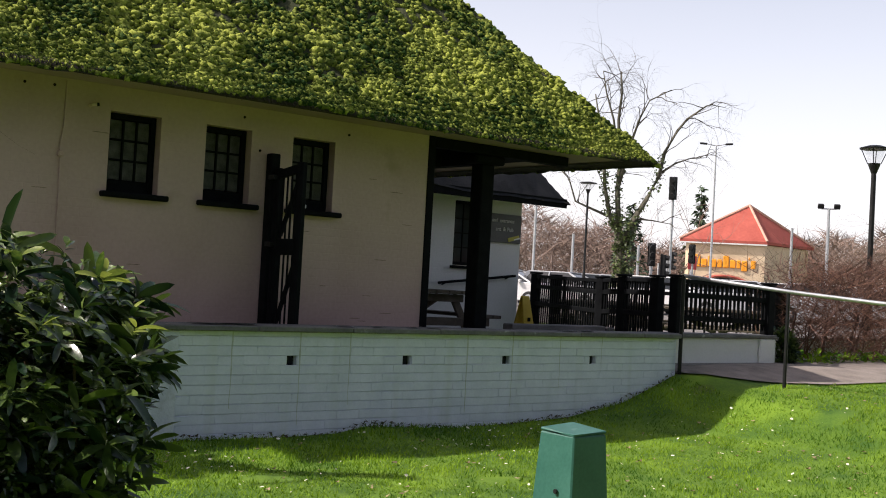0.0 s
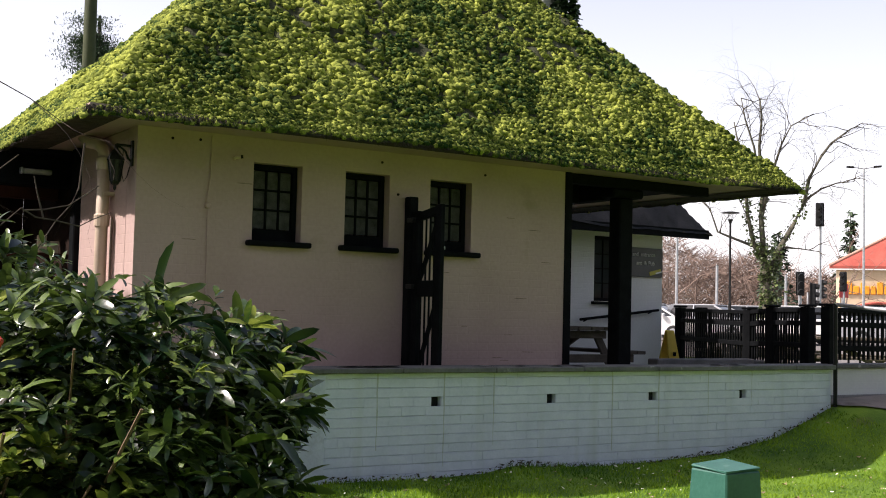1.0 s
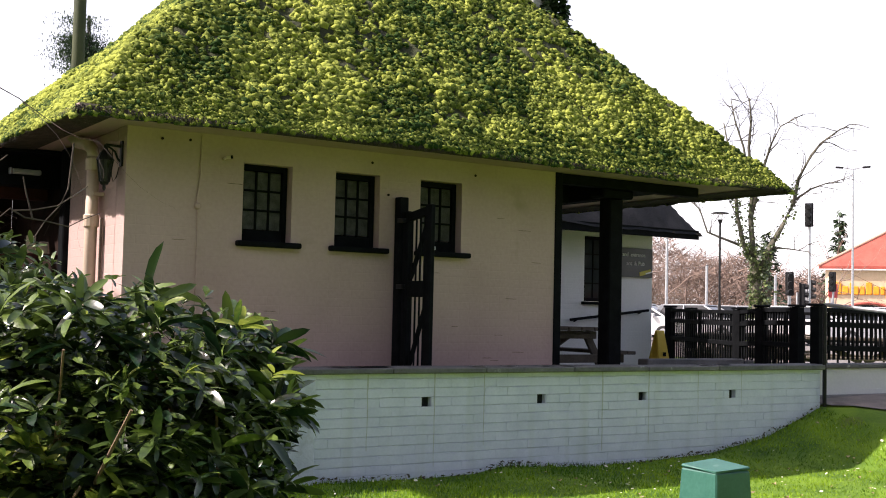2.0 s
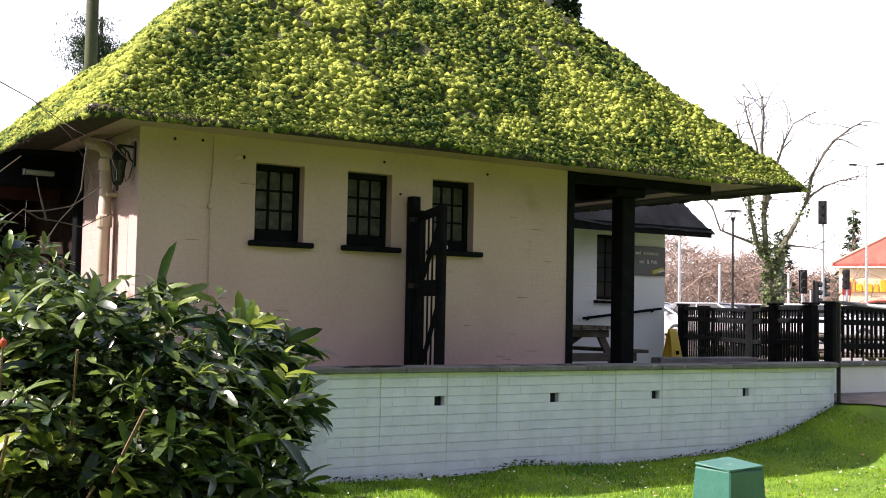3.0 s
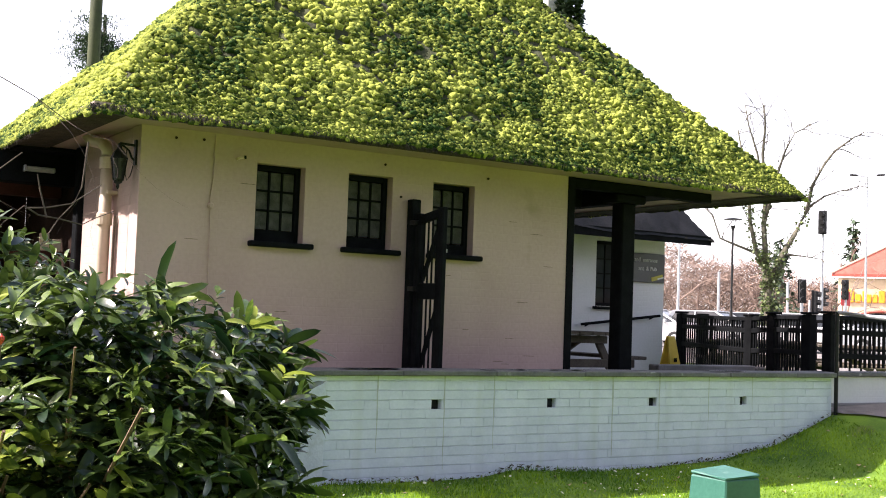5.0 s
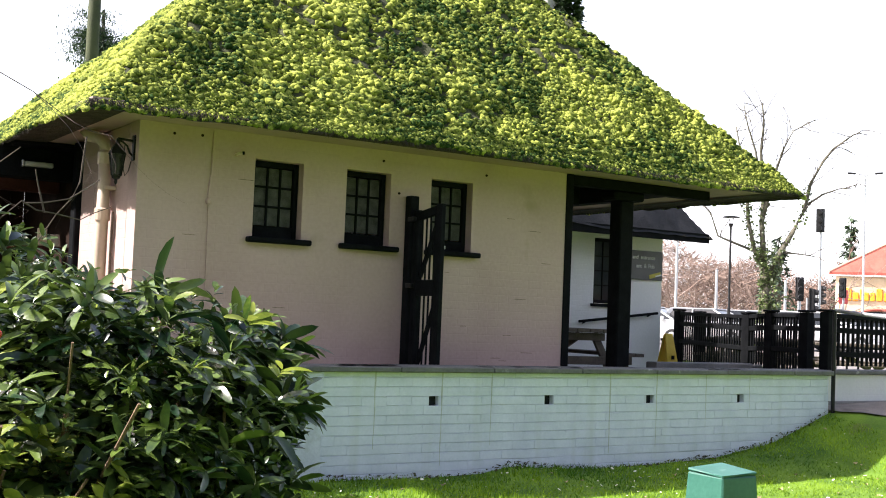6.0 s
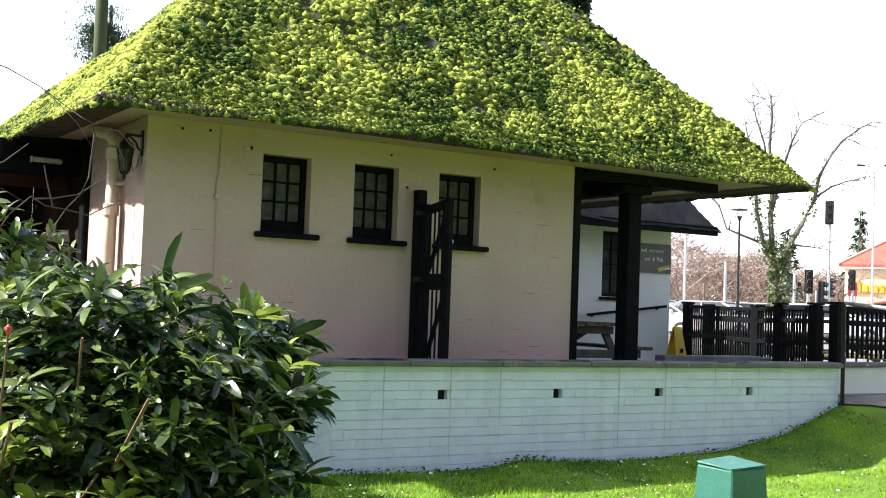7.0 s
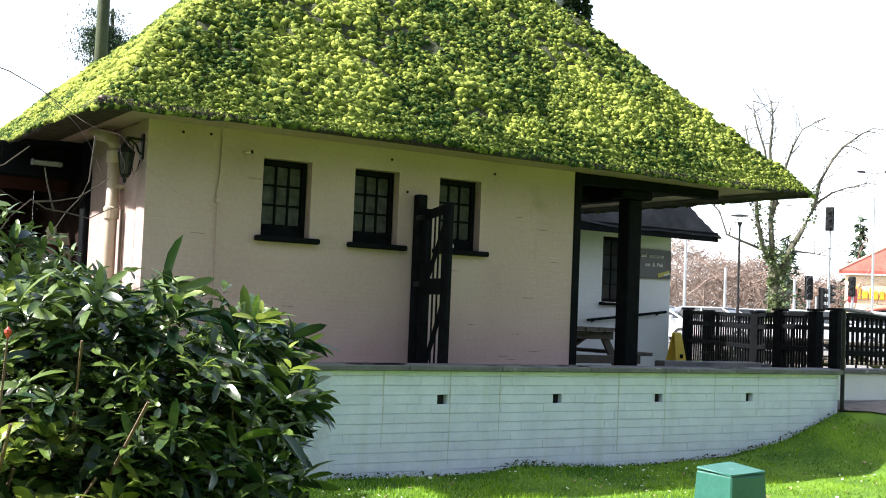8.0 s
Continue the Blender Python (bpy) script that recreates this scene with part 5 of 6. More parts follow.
def pine(label, at, height, spread, clumps, n):
    """A pine with tufts of needles on bare upper limbs."""
    t = tagged(new("pine"), label, "tree")
    x, y, z = at
    part("trunk", tube(bmesh.new(), [(x, y, z), (x + 0.1, y, z + height * 0.5), (x, y, z + height)], [0.20, 0.14, 0.05], 8), TREE_TWIG, t)
    pts = []
    for k in range(clumps):
        a, h = rng.uniform(0, 6.28), rng.uniform(0.62, 1.0)
        r = spread * rng.uniform(0.15, 1.0) * (1.25 - h)
        c = np.array([x + r * math.cos(a), y + r * math.sin(a), z + height * h])
        part("limb", tube(bmesh.new(), [(x, y, z + height * h - 0.4), tuple(c)], [0.06, 0.03], 5), BARK, t)
        pts.append(c + rng.normal(0, 1, (n, 3)) * np.array([0.36, 0.36, 0.11]))
    pts = np.concatenate(pts)
    d = rng.normal(0, 1, pts.shape) + np.array([0, 0, 0.6])
    many_leaves("crown", pts, d, rng.uniform(0.06, 0.12, len(pts)), leaf_shape(1, 0.30, 0.1), PINE, t)
    return t


pine("dark green pine tree behind the thatched roof", (5.45, 29.6, -0.45), 10.3, 2.3, 20, 900)
conifer("dark conifer among the distant winter trees", (89.3, 65.6, -0.45), 11.6, 5.4, 620)
conifer("dark conifer among the distant winter trees", (80.0, 66.5, -0.45), 9.0, 6.0, 520)

# unseen evergreens added to close the garden and block sky light behind the viewer
for k in range(7):
    conifer("tall dark unseen evergreen added beside the lawn to block sky light", (-15.5 - 2.0 * (k % 2), -13.0 + 4.2 * k, -1.0), 7.5 + 1.2 * (k % 3), 6.0, 1300)
for k in range(13):
    conifer("tall dark unseen evergreen added behind the lawn to block sky light", (-30 + 4.6 * k, -17.0 - 2.5 * (k % 2), -1.2), 11.5 + 2.0 * (k % 3), 7.5, 1500, 0.14)
# unseen evergreens added to cast shade on the side wall and ground beside it
for k in range(4):
    conifer("dense dark unseen evergreen added to shade the cottage side wall", (-7.4 - 0.5 * (k % 2), 2.6 + 1.1 * k, -0.9), 6.8 + 0.3 * (k % 2), 3.4, 1500, 0.18)

# ivy on the chimney
n = 1500
at = np.stack([rng.uniform(3.70, 4.06, n), rng.uniform(3.28, 3.44, n), 3.9 + rng.power(0.8, n) * 1.5], -1)
many_leaves("ivy", at, rng.normal(0, 0.6, (n, 3)) + np.array([0.2, -0.8, 0]), rng.uniform(0.05, 0.10, n), leaf_shape(1, 0.8, 0.2), PINE, chimney)["kind"] = "stuff"

pole = tagged(new("telegraph_pole"), "tall mossy timber telegraph pole behind the roof", "pole")
part("shaft", tube(bmesh.new(), [(1.38, 15.7, -0.5), (1.38, 15.7, 5.0), (1.36, 15.7, 11.0)], [0.155, 0.135, 0.11], 12), mat("mossy_pole", (0.015, 0.022, 0.006), (0.05, 0.062, 0.016), 3.0, 0.85, 0.4, 40), pole, smooth=True)
cable = tagged(finish("overhead_cable", tube(bmesh.new(), [(-12 + 1.34 * k, 14.0 + 0.17 * k, 6.9 + 0.012 * (k - 5) ** 2) for k in range(11)], [0.012] * 11, 5), BLACK_METAL), "thin black overhead cable", "cable")


# distant winter woods: masses of fine upright twigs
def twig_mass(name, label, x, y, z, base, length, width, material):
    n = len(x)
    p0 = np.stack([x, y, z], -1)
    d = np.stack([rng.normal(0, 0.8, n), rng.normal(0, 0.8, n), rng.uniform(0.2, 1.1, n)], -1)
    p1 = p0 + d * length[:, None]
    s = np.cross(d, np.stack([rng.normal(0, 1, n), rng.normal(0, 1, n), rng.normal(0, 0.2, n)], -1))
    s = s / np.linalg.norm(s, axis=1, keepdims=True) * width[:, None]
    return tagged(raw(name, np.stack([p0 - s, p0 + s, p1], 1).reshape(-1, 3), np.arange(3 * n).reshape(-1, 3), material), label, "trees" if name == "woods" else "hedge", kind="stuff")


n = 80000
ang = rng.uniform(0.36, 1.02, n)
dist = rng.uniform(118, 175, n)
x, y = -5 + dist * np.cos(ang), -7.9 + dist * np.sin(ang)
crown = 4.0 + 5.5 * value_noise(ang * 26, dist * 0.03, 40) + 3.0 * value_noise(ang * 70, dist * 0.05, 41)
crown *= np.interp(ang, [0.36, 0.55, 0.66, 1.02], [0.95, 0.85, 0.85, 1.0])
z = -0.45 + crown * rng.power(1.3, n)
twig_mass("woods", "brown leafless winter woods beyond the car park", x, y, z, 0, rng.uniform(0.7, 2.0, n), rng.uniform(0.02, 0.055, n), FAR_TWIG)
for k in range(34):
    a, r = 0.37 + 0.64 * k / 46 + rng.uniform(-0.006, 0.006), rng.uniform(100, 135)
    if abs(a - 0.575) < 0.07:
        continue
    bm = bmesh.new()
    x, y = -5 + r * math.cos(a), -7.9 + r * math.sin(a)
    bare_branches(bm, (x, y, -0.5), (0, 0, 1), rng.uniform(4.5, 7), 0.12, 3, 0.42, 0.0, 3, 4)
    tagged(finish("winter_tree", bm, FAR_TWIG), "distant leafless winter tree beyond the car park", "tree", "distant winter trees")

# taller pale trees at the edge of the woods
for k in range(9):
    a, r = 0.385 + 0.0135 * k + rng.uniform(-0.004, 0.004), rng.uniform(95, 120)
    bm = bmesh.new()
    bare_branches(bm, (-5 + r * math.cos(a), -7.9 + r * math.sin(a), -0.5), (0, 0, 1), rng.uniform(3.6, 4.8), 0.11, 4, 0.36, 0.0, 3, 4)
    tagged(finish("winter_tree", bm, FAR_TWIG), "distant pale leafless tree at the edge of the woods", "tree", "distant winter trees")

# brown leafless hedge along the path
n = 11000
u = rng.uniform(0, 1, n)
hx, hy = 8.2 + u * 7.5 + rng.normal(0, 0.25, n), 0.95 + 0.5 * u + rng.normal(0, 0.30, n)
hz = ground_z(hx, hy) + rng.power(1.2, n) * (1.0 + 0.5 * value_noise(hx * 1.3, hy, 51)) * np.interp(u, [0, 0.05, 1], [0.7, 1.0, 1.15])
twig_mass("hedge", "brown leafless twiggy hedge beside the path", hx, hy, hz, 0, rng.uniform(0.15, 0.5, n), rng.uniform(0.002, 0.006, n), HEDGE_TWIG)
for k in range(15):
    bm = bmesh.new()
    x = 8.1 + k * 0.46 + rng.uniform(-0.1, 0.1)
    for j in range(3):
        bare_branches(bm, (x + rng.uniform(-0.15, 0.15), 0.85 + 0.03 * k + rng.uniform(-0.1, 0.1), float(ground_z(x, 0.9)) - 0.05), (rng.uniform(-0.35, 0.35), rng.uniform(-0.3, 0.2), 1.0), 0.72, 0.016, 2, 0.5, 0.0, 3, 5)
    tagged(finish("hedge_bush", bm, HEDGE_TWIG), "leafless brown hedge shrub with forked stems", "shrub", "hedge shrubs")
# low green weeds at the hedge foot, and a small dark bush
n = 380
at = np.stack([rng.uniform(7.6, 11.5, n), rng.uniform(0.35, 0.8, n), np.zeros(n)], -1)
at[:, 2] = ground_z(at[:, 0], at[:, 1]) + rng.uniform(0.0, 0.12, n)
weeds = many_leaves("weeds", at, rng.normal(0, 1, (n, 3)) + np.array([0, 0, 0.7]), rng.uniform(0.05, 0.11, n), leaf_shape(1, 0.5, 0.3), GRASS, None)
tagged(weeds, "low green weeds at the foot of the hedge", "weeds", kind="stuff")
dark = tagged(new("dark_bush"), "small dark evergreen bush at the end of the low wall", "shrub")
n = 1500
p = rng.normal(0, 1, (n, 3))
p = p / np.linalg.norm(p, axis=1, keepdims=True) * rng.uniform(0.5, 1.0, (n, 1)) * np.array([0.24, 0.2, 0.26]) + np.array([7.35, 0.42, -0.22])
many_leaves("foliage", p, p - np.array([7.35, 0.42, -0.3]) + rng.normal(0, 0.1, (n, 3)), rng.uniform(0.04, 0.08, n), leaf_shape(1, 0.5, 0.2), LEAF, dark)["kind"] = "stuff"
part("stem", tube(bmesh.new(), [(7.35, 0.42, -0.5), (7.35, 0.42, -0.1)], [0.02, 0.01], 6), STEM, dark)


# ---------------------------------------------------------------- street and car park
def lamp_post(at, height, head=0.22):
    x, y, z = at
    t = tagged(new("street_lamp"), "dark lamp post with a wide conical lantern head", "street lamp")
    part("column", tube(bmesh.new(), [(x, y, z), (x, y, z + height * 0.3), (x, y, z + height * 0.31), (x, y, z + height - 0.42)], [0.07, 0.06, 0.045, 0.04], 12), BLACK_METAL, t)
    part("cup", lathe([(0.045, z + height - 0.46), (0.09, z + height - 0.34), (0.10, z + height - 0.30)], 14, (x, y, 0)), BLACK_METAL, t)
    part("bowl", lathe([(0.085, z + height - 0.30), (head * 0.82, z + height - 0.07)], 14, (x, y, 0)), CLEAR, t, "clear glass bowl")
    part("hood", lathe([(head * 1.12, z + height - 0.07), (head * 1.15, z + height - 0.05), (head * 0.5, z + height - 0.01), (0.03, z + height)], 18, (x, y, 0)), BLACK_METAL, t)
    for k in range(4):
        a = k * math.pi / 2 + 0.4
        part("strut", tube(bmesh.new(), [(x + 0.1 * math.cos(a), y + 0.1 * math.sin(a), z + height - 0.31), (x + head * math.cos(a), y + head * math.sin(a), z + height - 0.06)], [0.008] * 2, 5), BLACK_METAL, t)
    return t


lamp_post((12.2, 2.1, -0.45), 3.44, 0.21)
lamp_post((27.6, 22.97, -0.45), 5.0, 0.30)


def mast(at, height, arms, label):
    x, y, z = at
    t = tagged(new("street_lamp"), label, "street lamp")
    part("column", tube(bmesh.new(), [(x, y, z), (x, y, z + height)], [0.08, 0.045], 10), GALV, t)
    for s in arms:
        part("arm", tube(bmesh.new(), [(x, y, z + height), (x + s * 0.34, y - s * 0.42, z + height + 0.10)], [0.035, 0.025], 6), GALV, t)
        bm = bmesh.new()
        beam(bm, (x + s * 0.32, y - s * 0.40, z + height + 0.10), (x + s * 0.60, y - s * 0.74, z + height + 0.13), 0.18, 0.11, 0.03)
        part("head", bm, BLACK_METAL, t)
    return t


mast((50.4, 34.4, -0.45), 9.7, (-1, 1), "tall grey double-armed street lamp")
for x, y, h in ((36.7, 35.2, 5.0), (45.0, 25.4, 4.4), (40.0, 31.0, 3.2), (37.5, 33.2, 3.6), (47.0, 36.0, 3.4)):
    p = tagged(new("signal_pole"), "plain pale steel pole at the roadside", "pole", "roadside poles")
    part("shaft", tube(bmesh.new(), [(x, y, -0.45), (x, y, -0.45 + h)], [0.075, 0.065], 8), GALV, p)
    part("cap", lathe([(0.07, -0.449 + h), (0.05, -0.42 + h)], 8, (x, y, 0)), BLACK_METAL, p)
x, y = 45.8, 23.9
flood = tagged(new("floodlight"), "twin floodlights on a steel pole", "floodlight")
part("column", tube(bmesh.new(), [(x, y, -0.45), (x, y, 5.0)], [0.09, 0.07], 8), GALV, flood)
part("bar", tube(bmesh.new(), [(x - 0.22, y + 0.28, 5.0), (x + 0.22, y - 0.28, 5.0)], [0.04] * 2, 6), GALV, flood)
for s in (-1, 1):
    bm = bmesh.new()
    box(bm, -0.15, 0.15, -0.09, 0.09, -0.12, 0.12, 0.03, pose(x + s * 0.24, y - s * 0.30, 5.12, 20, 0, -50))
    part("head", bm, BLACK_METAL, flood)


def signal(at, height, facing):
    """A traffic light: pole, backing board, three hooded lenses."""
    x, y, z = at
    t = tagged(empty("traffic_light", (x, y, z), facing), "black three-lens traffic light on a grey pole", "traffic light", "traffic lights")
    part("pole", tube(bmesh.new(), [(0, 0, 0), (0, 0, height + 0.1)], [0.06, 0.055], 8), GALV, t)
    part("backing_board", slab(-0.17, 0.17, -0.12, -0.10, height - 0.48, height + 0.50, 0.03), BLACK_METAL, t)
    head = part("housing", slab(-0.13, 0.13, -0.30, -0.122, height - 0.45, height + 0.47, 0.02), BLACK_METAL, t)
    for k in range(3):
        zz = height - 0.32 + 0.33 * k
        part("hood", tube(bmesh.new(), [(0, -0.302, zz), (0, -0.44, zz - 0.02)], [0.11, 0.105], 10), BLACK_METAL, head)
    return t


signal((33.6, 23.7, -0.45), 5.3, -60)
signal((33.2, 24.4, -0.45), 2.45, -40)
signal((33.0, 23.8, -0.45), 2.0, 30)
signal((42.1, 29.2, -0.45), 2.9, -70)
signal((41.0, 29.9, -0.45), 2.5, 20)
notice = tagged(new("road_sign"), "small red road sign on a pole", "sign")
part("plate", slab(42.65, 43.35, 29.9, 29.94, 1.7, 2.4, 0.02), mat("red_sign", (0.5, 0.03, 0.03), (0.62, 0.06, 0.05), 2.0, 0.5, 0.0, 10), notice)
part("pole", tube(bmesh.new(), [(43.0, 30.0, -0.45), (43.0, 30.0, 2.6)], [0.05] * 2, 8), GALV, notice)


def car(at, turn, paint, label):
    """A parked hatchback: body with rounded waist, glasshouse, wheels, lights."""
    c = tagged(empty("car", at, turn), label, "car", "parked cars")
    prof = [(-2.02, 0.35), (-2.08, 0.62), (-2.0, 0.86), (-1.25, 0.96), (1.35, 0.98), (1.95, 0.92), (2.03, 0.62), (1.98, 0.33), (1.0, 0.24), (-1.0, 0.24)]
    bm = bmesh.new()
    rings = []
    for yy, k in ((-0.84, 0.93), (-0.80, 1.0), (0.80, 1.0), (0.84, 0.93)):
        rings.append([bm.verts.new((px * (0.97 + 0.03 * k), yy, 0.60 + (pz - 0.60) * k)) for px, pz in prof])
    m = len(prof)
    for r0, r1 in zip(rings, rings[1:]):
        for i in range(m):
            bm.faces.new((r0[i], r0[(i + 1) % m], r1[(i + 1) % m], r1[i]))
    bm.faces.new(rings[0])
    bm.faces.new(rings[-1][::-1])
    part("body", bm, paint, c, smooth=False)
    bm = bmesh.new()
    low = [(-1.28, -0.76), (1.55, -0.76), (1.55, 0.76), (-1.28, 0.76)]
    high = [(-0.48, -0.60), (1.20, -0.60), (1.20, 0.60), (-0.48, 0.60)]
    a = [bm.verts.new((x, y, 0.965)) for x, y in low]
    b = [bm.verts.new((x, y, 1.40)) for x, y in high]
    for i in range(4):
        bm.faces.new((a[i], a[(i + 1) % 4], b[(i + 1) % 4], b[i]))
    bm.faces.new(b)
    bm.faces.new(a[::-1])
    part("window_glass", bm, CAR_GLASS, c, "dark glass")
    part("roof_panel", slab(-0.50, 1.24, -0.62, 0.62, 1.402, 1.45, 0.02), paint, c)
    for s in (-1, 1):
        part("pillar", beam(bmesh.new(), (-1.27, s * 0.765, 0.97), (-0.47, s * 0.615, 1.41), 0.05, 0.06), paint, c)
        part("pillar", beam(bmesh.new(), (0.35, s * 0.765, 0.97), (0.35, s * 0.615, 1.41), 0.04, 0.08), paint, c)
        part("pillar", beam(bmesh.new(), (1.55, s * 0.765, 0.97), (1.22, s * 0.615, 1.41), 0.05, 0.14), paint, c)
        part("headlight", slab(-2.09, -1.96, s * 0.66 - 0.14, s * 0.66 + 0.14, 0.66, 0.80, 0.02), LAMP_WHITE, c)
        part("mirror", slab(-0.95, -0.80, s * 0.92 - 0.08, s * 0.92 + 0.08, 0.95, 1.07, 0.02), paint, c)
        for wx in (-1.28, 1.28):
            wheel = part("wheel", tube(bmesh.new(), [(wx, s * 0.66, 0.31), (wx, s * 0.68, 0.31), (wx, s * 0.85, 0.31), (wx, s * 0.87, 0.31)], [0.28, 0.31, 0.31, 0.27], 16), TYRE, c)
            part("rim", tube(bmesh.new(), [(wx, s * 0.86, 0.31), (wx, s * 0.885, 0.31)], [0.20, 0.18], 12), GALV, wheel)
    return c


def paint(name, rgb):
    return mat(name, tuple(v * 0.9 for v in rgb), rgb, 1.0, 0.25, 0.0, 10)


WHITE_CAR, SILVER_CAR, BLUE_CAR, RED_CAR, DARK_CAR = (paint("white_car_paint", (0.75, 0.75, 0.74)), paint("silver_car_paint", (0.45, 0.46, 0.48)), paint("blue_car_paint", (0.025, 0.05, 0.12)),
                                                      paint("red_car_paint", (0.40, 0.03, 0.03)), paint("dark_car_paint", (0.03, 0.035, 0.04)))
for r, a, turn, pt, label in ((46, 0.825, 118, WHITE_CAR, "white hatchback parked beyond the fence"), (46, 0.775, 112, SILVER_CAR, "silver hatchback parked beyond the fence"),
                              (47, 0.735, 125, SILVER_CAR, "silver hatchback parked beyond the fence"), (45, 0.69, 120, WHITE_CAR, "white hatchback parked beyond the fence"),
                              (48, 0.655, 120, BLUE_CAR, "dark blue hatchback parked beyond the fence"), (44, 0.625, 128, SILVER_CAR, "silver hatchback parked beyond the fence"),
                              (46, 0.595, 125, WHITE_CAR, "white hatchback parked beyond the fence"), (44, 0.56, 125, SILVER_CAR, "silver hatchback parked beyond the fence"),
                              (47, 0.53, 130, WHITE_CAR, "white hatchback parked beyond the fence"), (45, 0.495, 130, SILVER_CAR, "silver hatchback parked near the hedge"),
                              (58, 0.85, 115, WHITE_CAR, "white hatchback parked near the woods"), (55, 0.80, 30, SILVER_CAR, "silver hatchback standing on the road")):
    car((-5 + r * math.cos(a), -7.9 + r * math.sin(a), -0.43), turn, pt, label)

# road barrier beyond the fence
barrier = tagged(new("road_barrier"), "pale steel crash barrier along the road", "barrier")
p0, p1 = Vector((26.0, 30.0, 0)), Vector((36.0, 23.0, 0))
for h in (0.55, 0.95):
    part("rail", beam(bmesh.new(), p0 + Vector((0, 0, h)), p1 + Vector((0, 0, h)), 0.06, 0.14), GALV, barrier)
for k in range(7):
    q = p0.lerp(p1, k / 6)
    part("post", slab(q.x - 0.05, q.x + 0.05, q.y - 0.05, q.y + 0.05, -0.45, 1.0), GALV, barrier)

# the supermarket tower across the road
shop = tagged(new("supermarket"), "buff brick supermarket with a red tiled hipped roof", "building")
A, B, Cc = Vector((80.9, 60.6, 0)), Vector((85.2, 54.9, 0)), Vector((94.0, 56.1, 0))
D = A + Cc - B


def wall_between(bm, a, b, z0, z1, t=0.4):
    d = (b - a).normalized()
    return box(bm, 0, (b - a).length, 0, t, z0, z1, 0, Matrix.Translation((a.x, a.y, 0)) @ Matrix.Rotation(math.atan2(d.y, d.x), 4, "Z"))


part("front_wall", wall_between(bmesh.new(), A, B, -0.5, 5.3), FAR_BRICK, shop)
part("side_wall", wall_between(bmesh.new(), B, Cc, -0.5, 5.3), FAR_BRICK, shop)
part("back_wall", wall_between(bmesh.new(), D, A, -0.5, 5.3), FAR_BRICK, shop)
centre = (A + Cc) / 2
apex = Vector((centre.x - 1.25, centre.y - 0.8, 9.05))
bm = bmesh.new()
ring = [centre + (p - centre) * 1.10 for p in (A, B, Cc, D)]
lo = [bm.verts.new((p.x, p.y, 5.35)) for p in ring]
hi = [bm.verts.new((p.x, p.y, 5.60)) for p in ring]
top = bm.verts.new(apex)
for i in range(4):
    bm.faces.new((lo[i], lo[(i + 1) % 4], hi[(i + 1) % 4], hi[i]))
    bm.faces.new((hi[i], hi[(i + 1) % 4], top))
bm.faces.new(lo[::-1])
roof = part("roof", bm, ROOF_TILE, shop, "red tiled hipped roof")
for p in ring:
    part("ridge_tile", tube(bmesh.new(), [(p.x, p.y, 5.64), tuple(apex + Vector((0, 0, 0.05)))], [0.12] * 2, 6), mat("ridge_tiles", (0.55, 0.30, 0.22), (0.66, 0.42, 0.32), 1.0, 0.8, 0.1, 5), roof)
part("fascia", wall_between(bmesh.new(), ring[0] + Vector((0, 0, 0)), ring[1], 5.22, 5.34, 0.2), LETTER, shop, "white fascia")
d = (B - A).normalized()
out = Vector((d.y, -d.x, 0))
# the sign: a row of plain upright shapes in its colour, no letters
u = 0.75
for w, h, lift in ((0.62, 1.15, 0), (0.50, 0.75, 0), (0.16, 1.05, 0), (0.50, 0.75, 0), (0.42, 0.75, 0), (0.52, 1.10, 0), (0.50, 0.75, 0), (0.34, 0.75, 0), (0.50, 0.95, -0.25), (0.12, 0.3, 0.75), (0.42, 0.75, 0)):
    p = A + d * u + out * 0.12
    bm = bmesh.new()
    box(bm, 0, w, -0.06, 0.06, 3.05 + lift, 3.05 + lift + h, 0.05, Matrix.Translation((p.x, p.y, 0)) @ Matrix.Rotation(math.atan2(d.y, d.x), 4, "Z"))
    part("sign_shape", bm, ORANGE, shop, "orange sign shape")
    u += w + 0.10
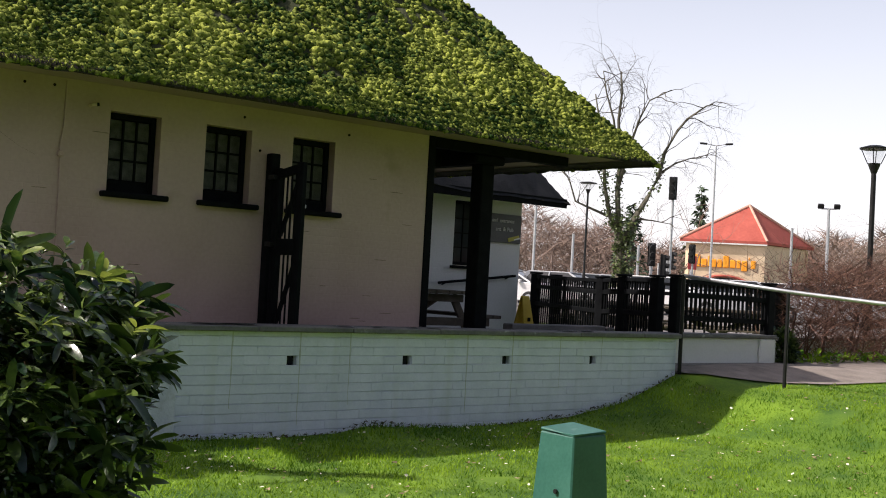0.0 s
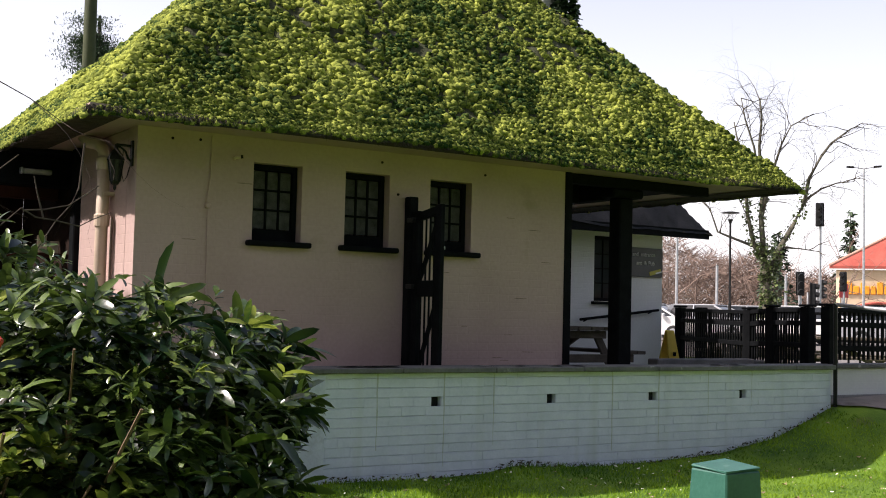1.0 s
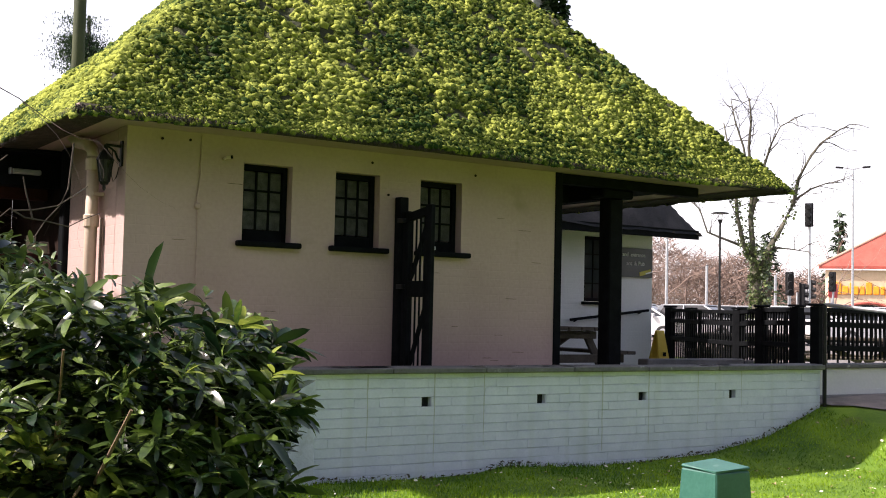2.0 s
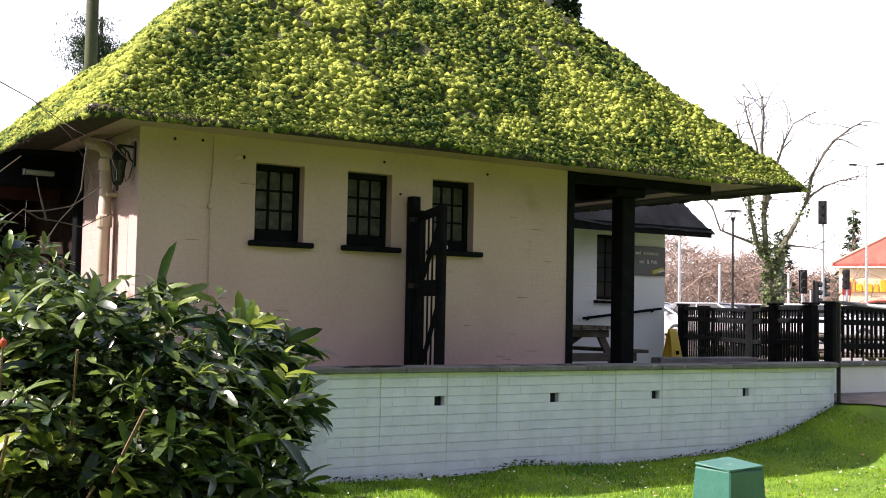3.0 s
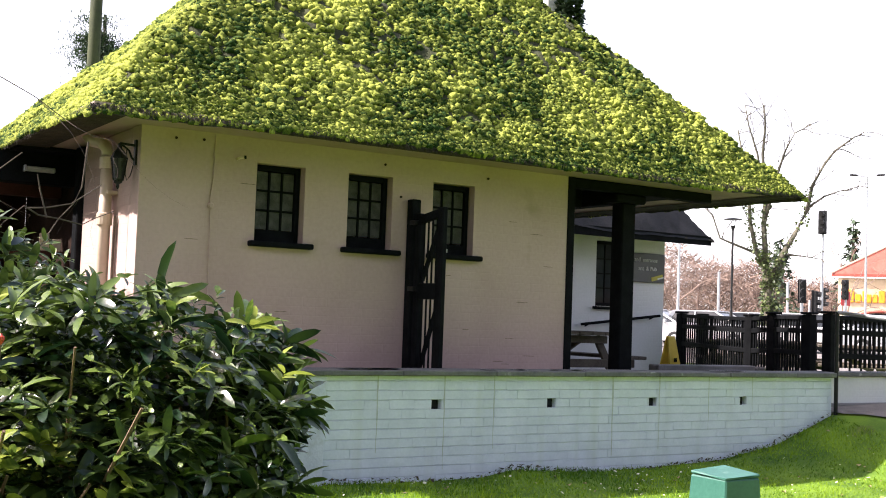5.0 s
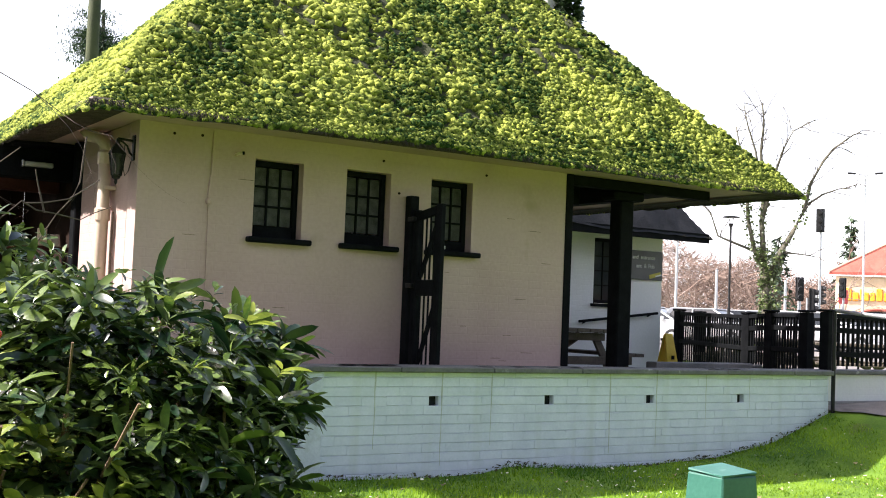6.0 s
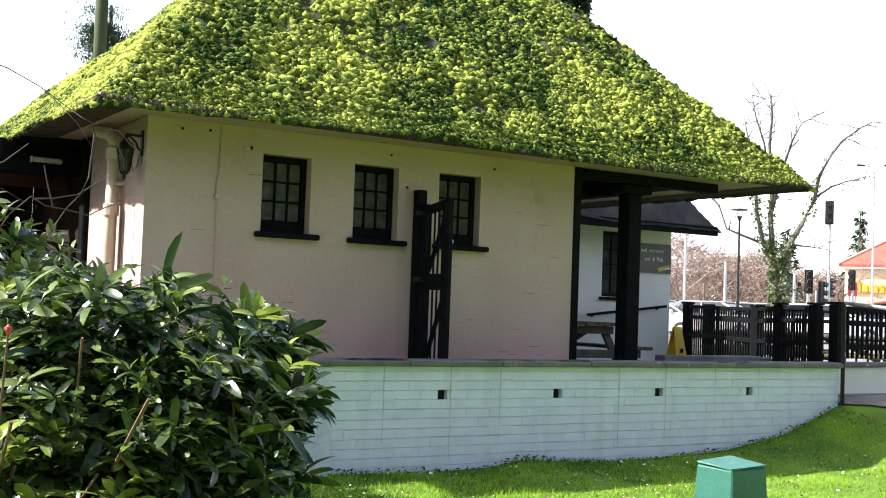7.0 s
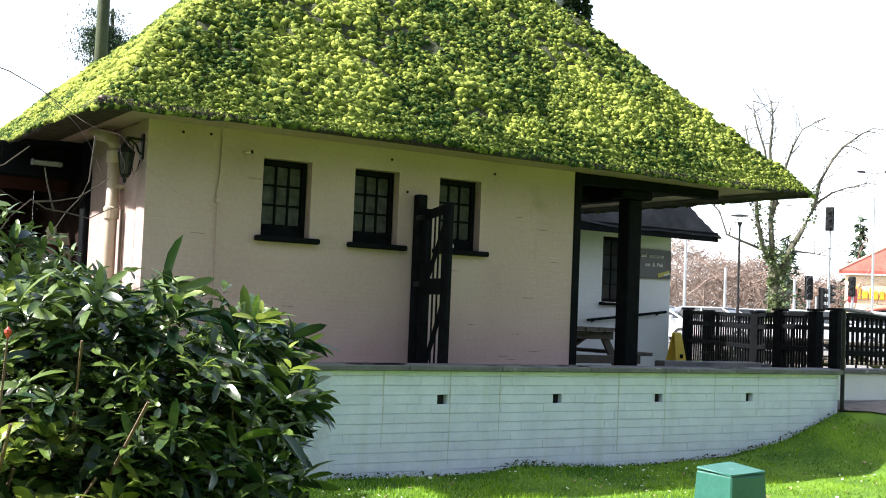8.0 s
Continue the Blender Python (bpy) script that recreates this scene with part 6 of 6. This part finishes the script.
# arched opening below the sign
bm = bmesh.new()
pts = [(1.4, -0.5)] + [(3.6 - 2.2 * math.cos(a), 1.2 + 0.95 * math.sin(a)) for a in np.linspace(0, math.pi, 12)] + [(5.8, -0.5)]
fr = [bm.verts.new(A + d * px + out * 0.06 + Vector((0, 0, pz))) for px, pz in pts]
bk = [bm.verts.new(A + d * px + out * 0.02 + Vector((0, 0, pz))) for px, pz in pts]
bm.faces.new(fr)
for i in range(len(pts)):
    j = (i + 1) % len(pts)
    bm.faces.new((fr[i], fr[j], bk[j], bk[i]))
part("entrance_glass", bm, CAR_GLASS, shop, "dark arched entrance")
arch = [tuple(A + d * (3.6 - 2.35 * math.cos(a)) + out * 0.1 + Vector((0, 0, 1.2 + 1.1 * math.sin(a)))) for a in np.linspace(0, math.pi, 14)]
part("arch", tube(bmesh.new(), arch, [0.14] * 14, 6), ROOF_TILE, shop, "red brick arch")

# ---------------------------------------------------------------- bricks of the terrace wall
brick_meshes = []
for k in range(5):
    bm = bmesh.new()
    w, h = (0.2250, 0.0725)
    box(bm, 0, w, -0.0045, 0.004, 0, h)
    for v in bm.verts:
        if v.co.y < 0:
            v.co.x += 0.0004 if v.co.x < 0.1 else -0.0004
            v.co.z += 0.003 if v.co.z < 0.03 else -0.003
            v.co.y += random.uniform(-0.0016, 0.0016)
    me = bpy.data.meshes.new("brick")
    bm.to_mesh(me)
    bm.free()
    me.materials.append(WHITE_BRICK)
    brick_meshes.append(me)


def lay(row, x, w):
    z = -0.1085 - 0.075 * row
    ob = new("brick", random.choice(brick_meshes))
    ob.matrix_world = pose(x, random.uniform(-0.0015, 0.0015), z + random.uniform(-0.0024, 0.0024), 0, random.uniform(-0.5, 0.5), 0) @ Matrix.Diagonal((w / 0.2250, 1, 0.6 if row == 0 else 1, 1))
    ob.parent = wall_front


for row in range(12):
    z = -0.1085 - 0.075 * row
    x = -1.0 - (0.1125 if row % 2 else 0.0)
    while x < 4.78:
        w = 0.2250
        x0 = max(x, -1.0)
        x1 = min(x + w, 4.795)
        if row == 3:
            for h in HOLES:
                if x0 < h + 0.045 and x1 > h - 0.045:
                    if h - 0.05 - x0 > 0.03:
                        lay(row, x0, h - 0.05 - x0)
                    x0 = h + 0.05
        if x1 - x0 > 0.03 and z + 0.07 > float(ground_z((x0 + x1) / 2, -0.02)) - 0.02:
            lay(row, x0, x1 - x0)
        x += 0.225
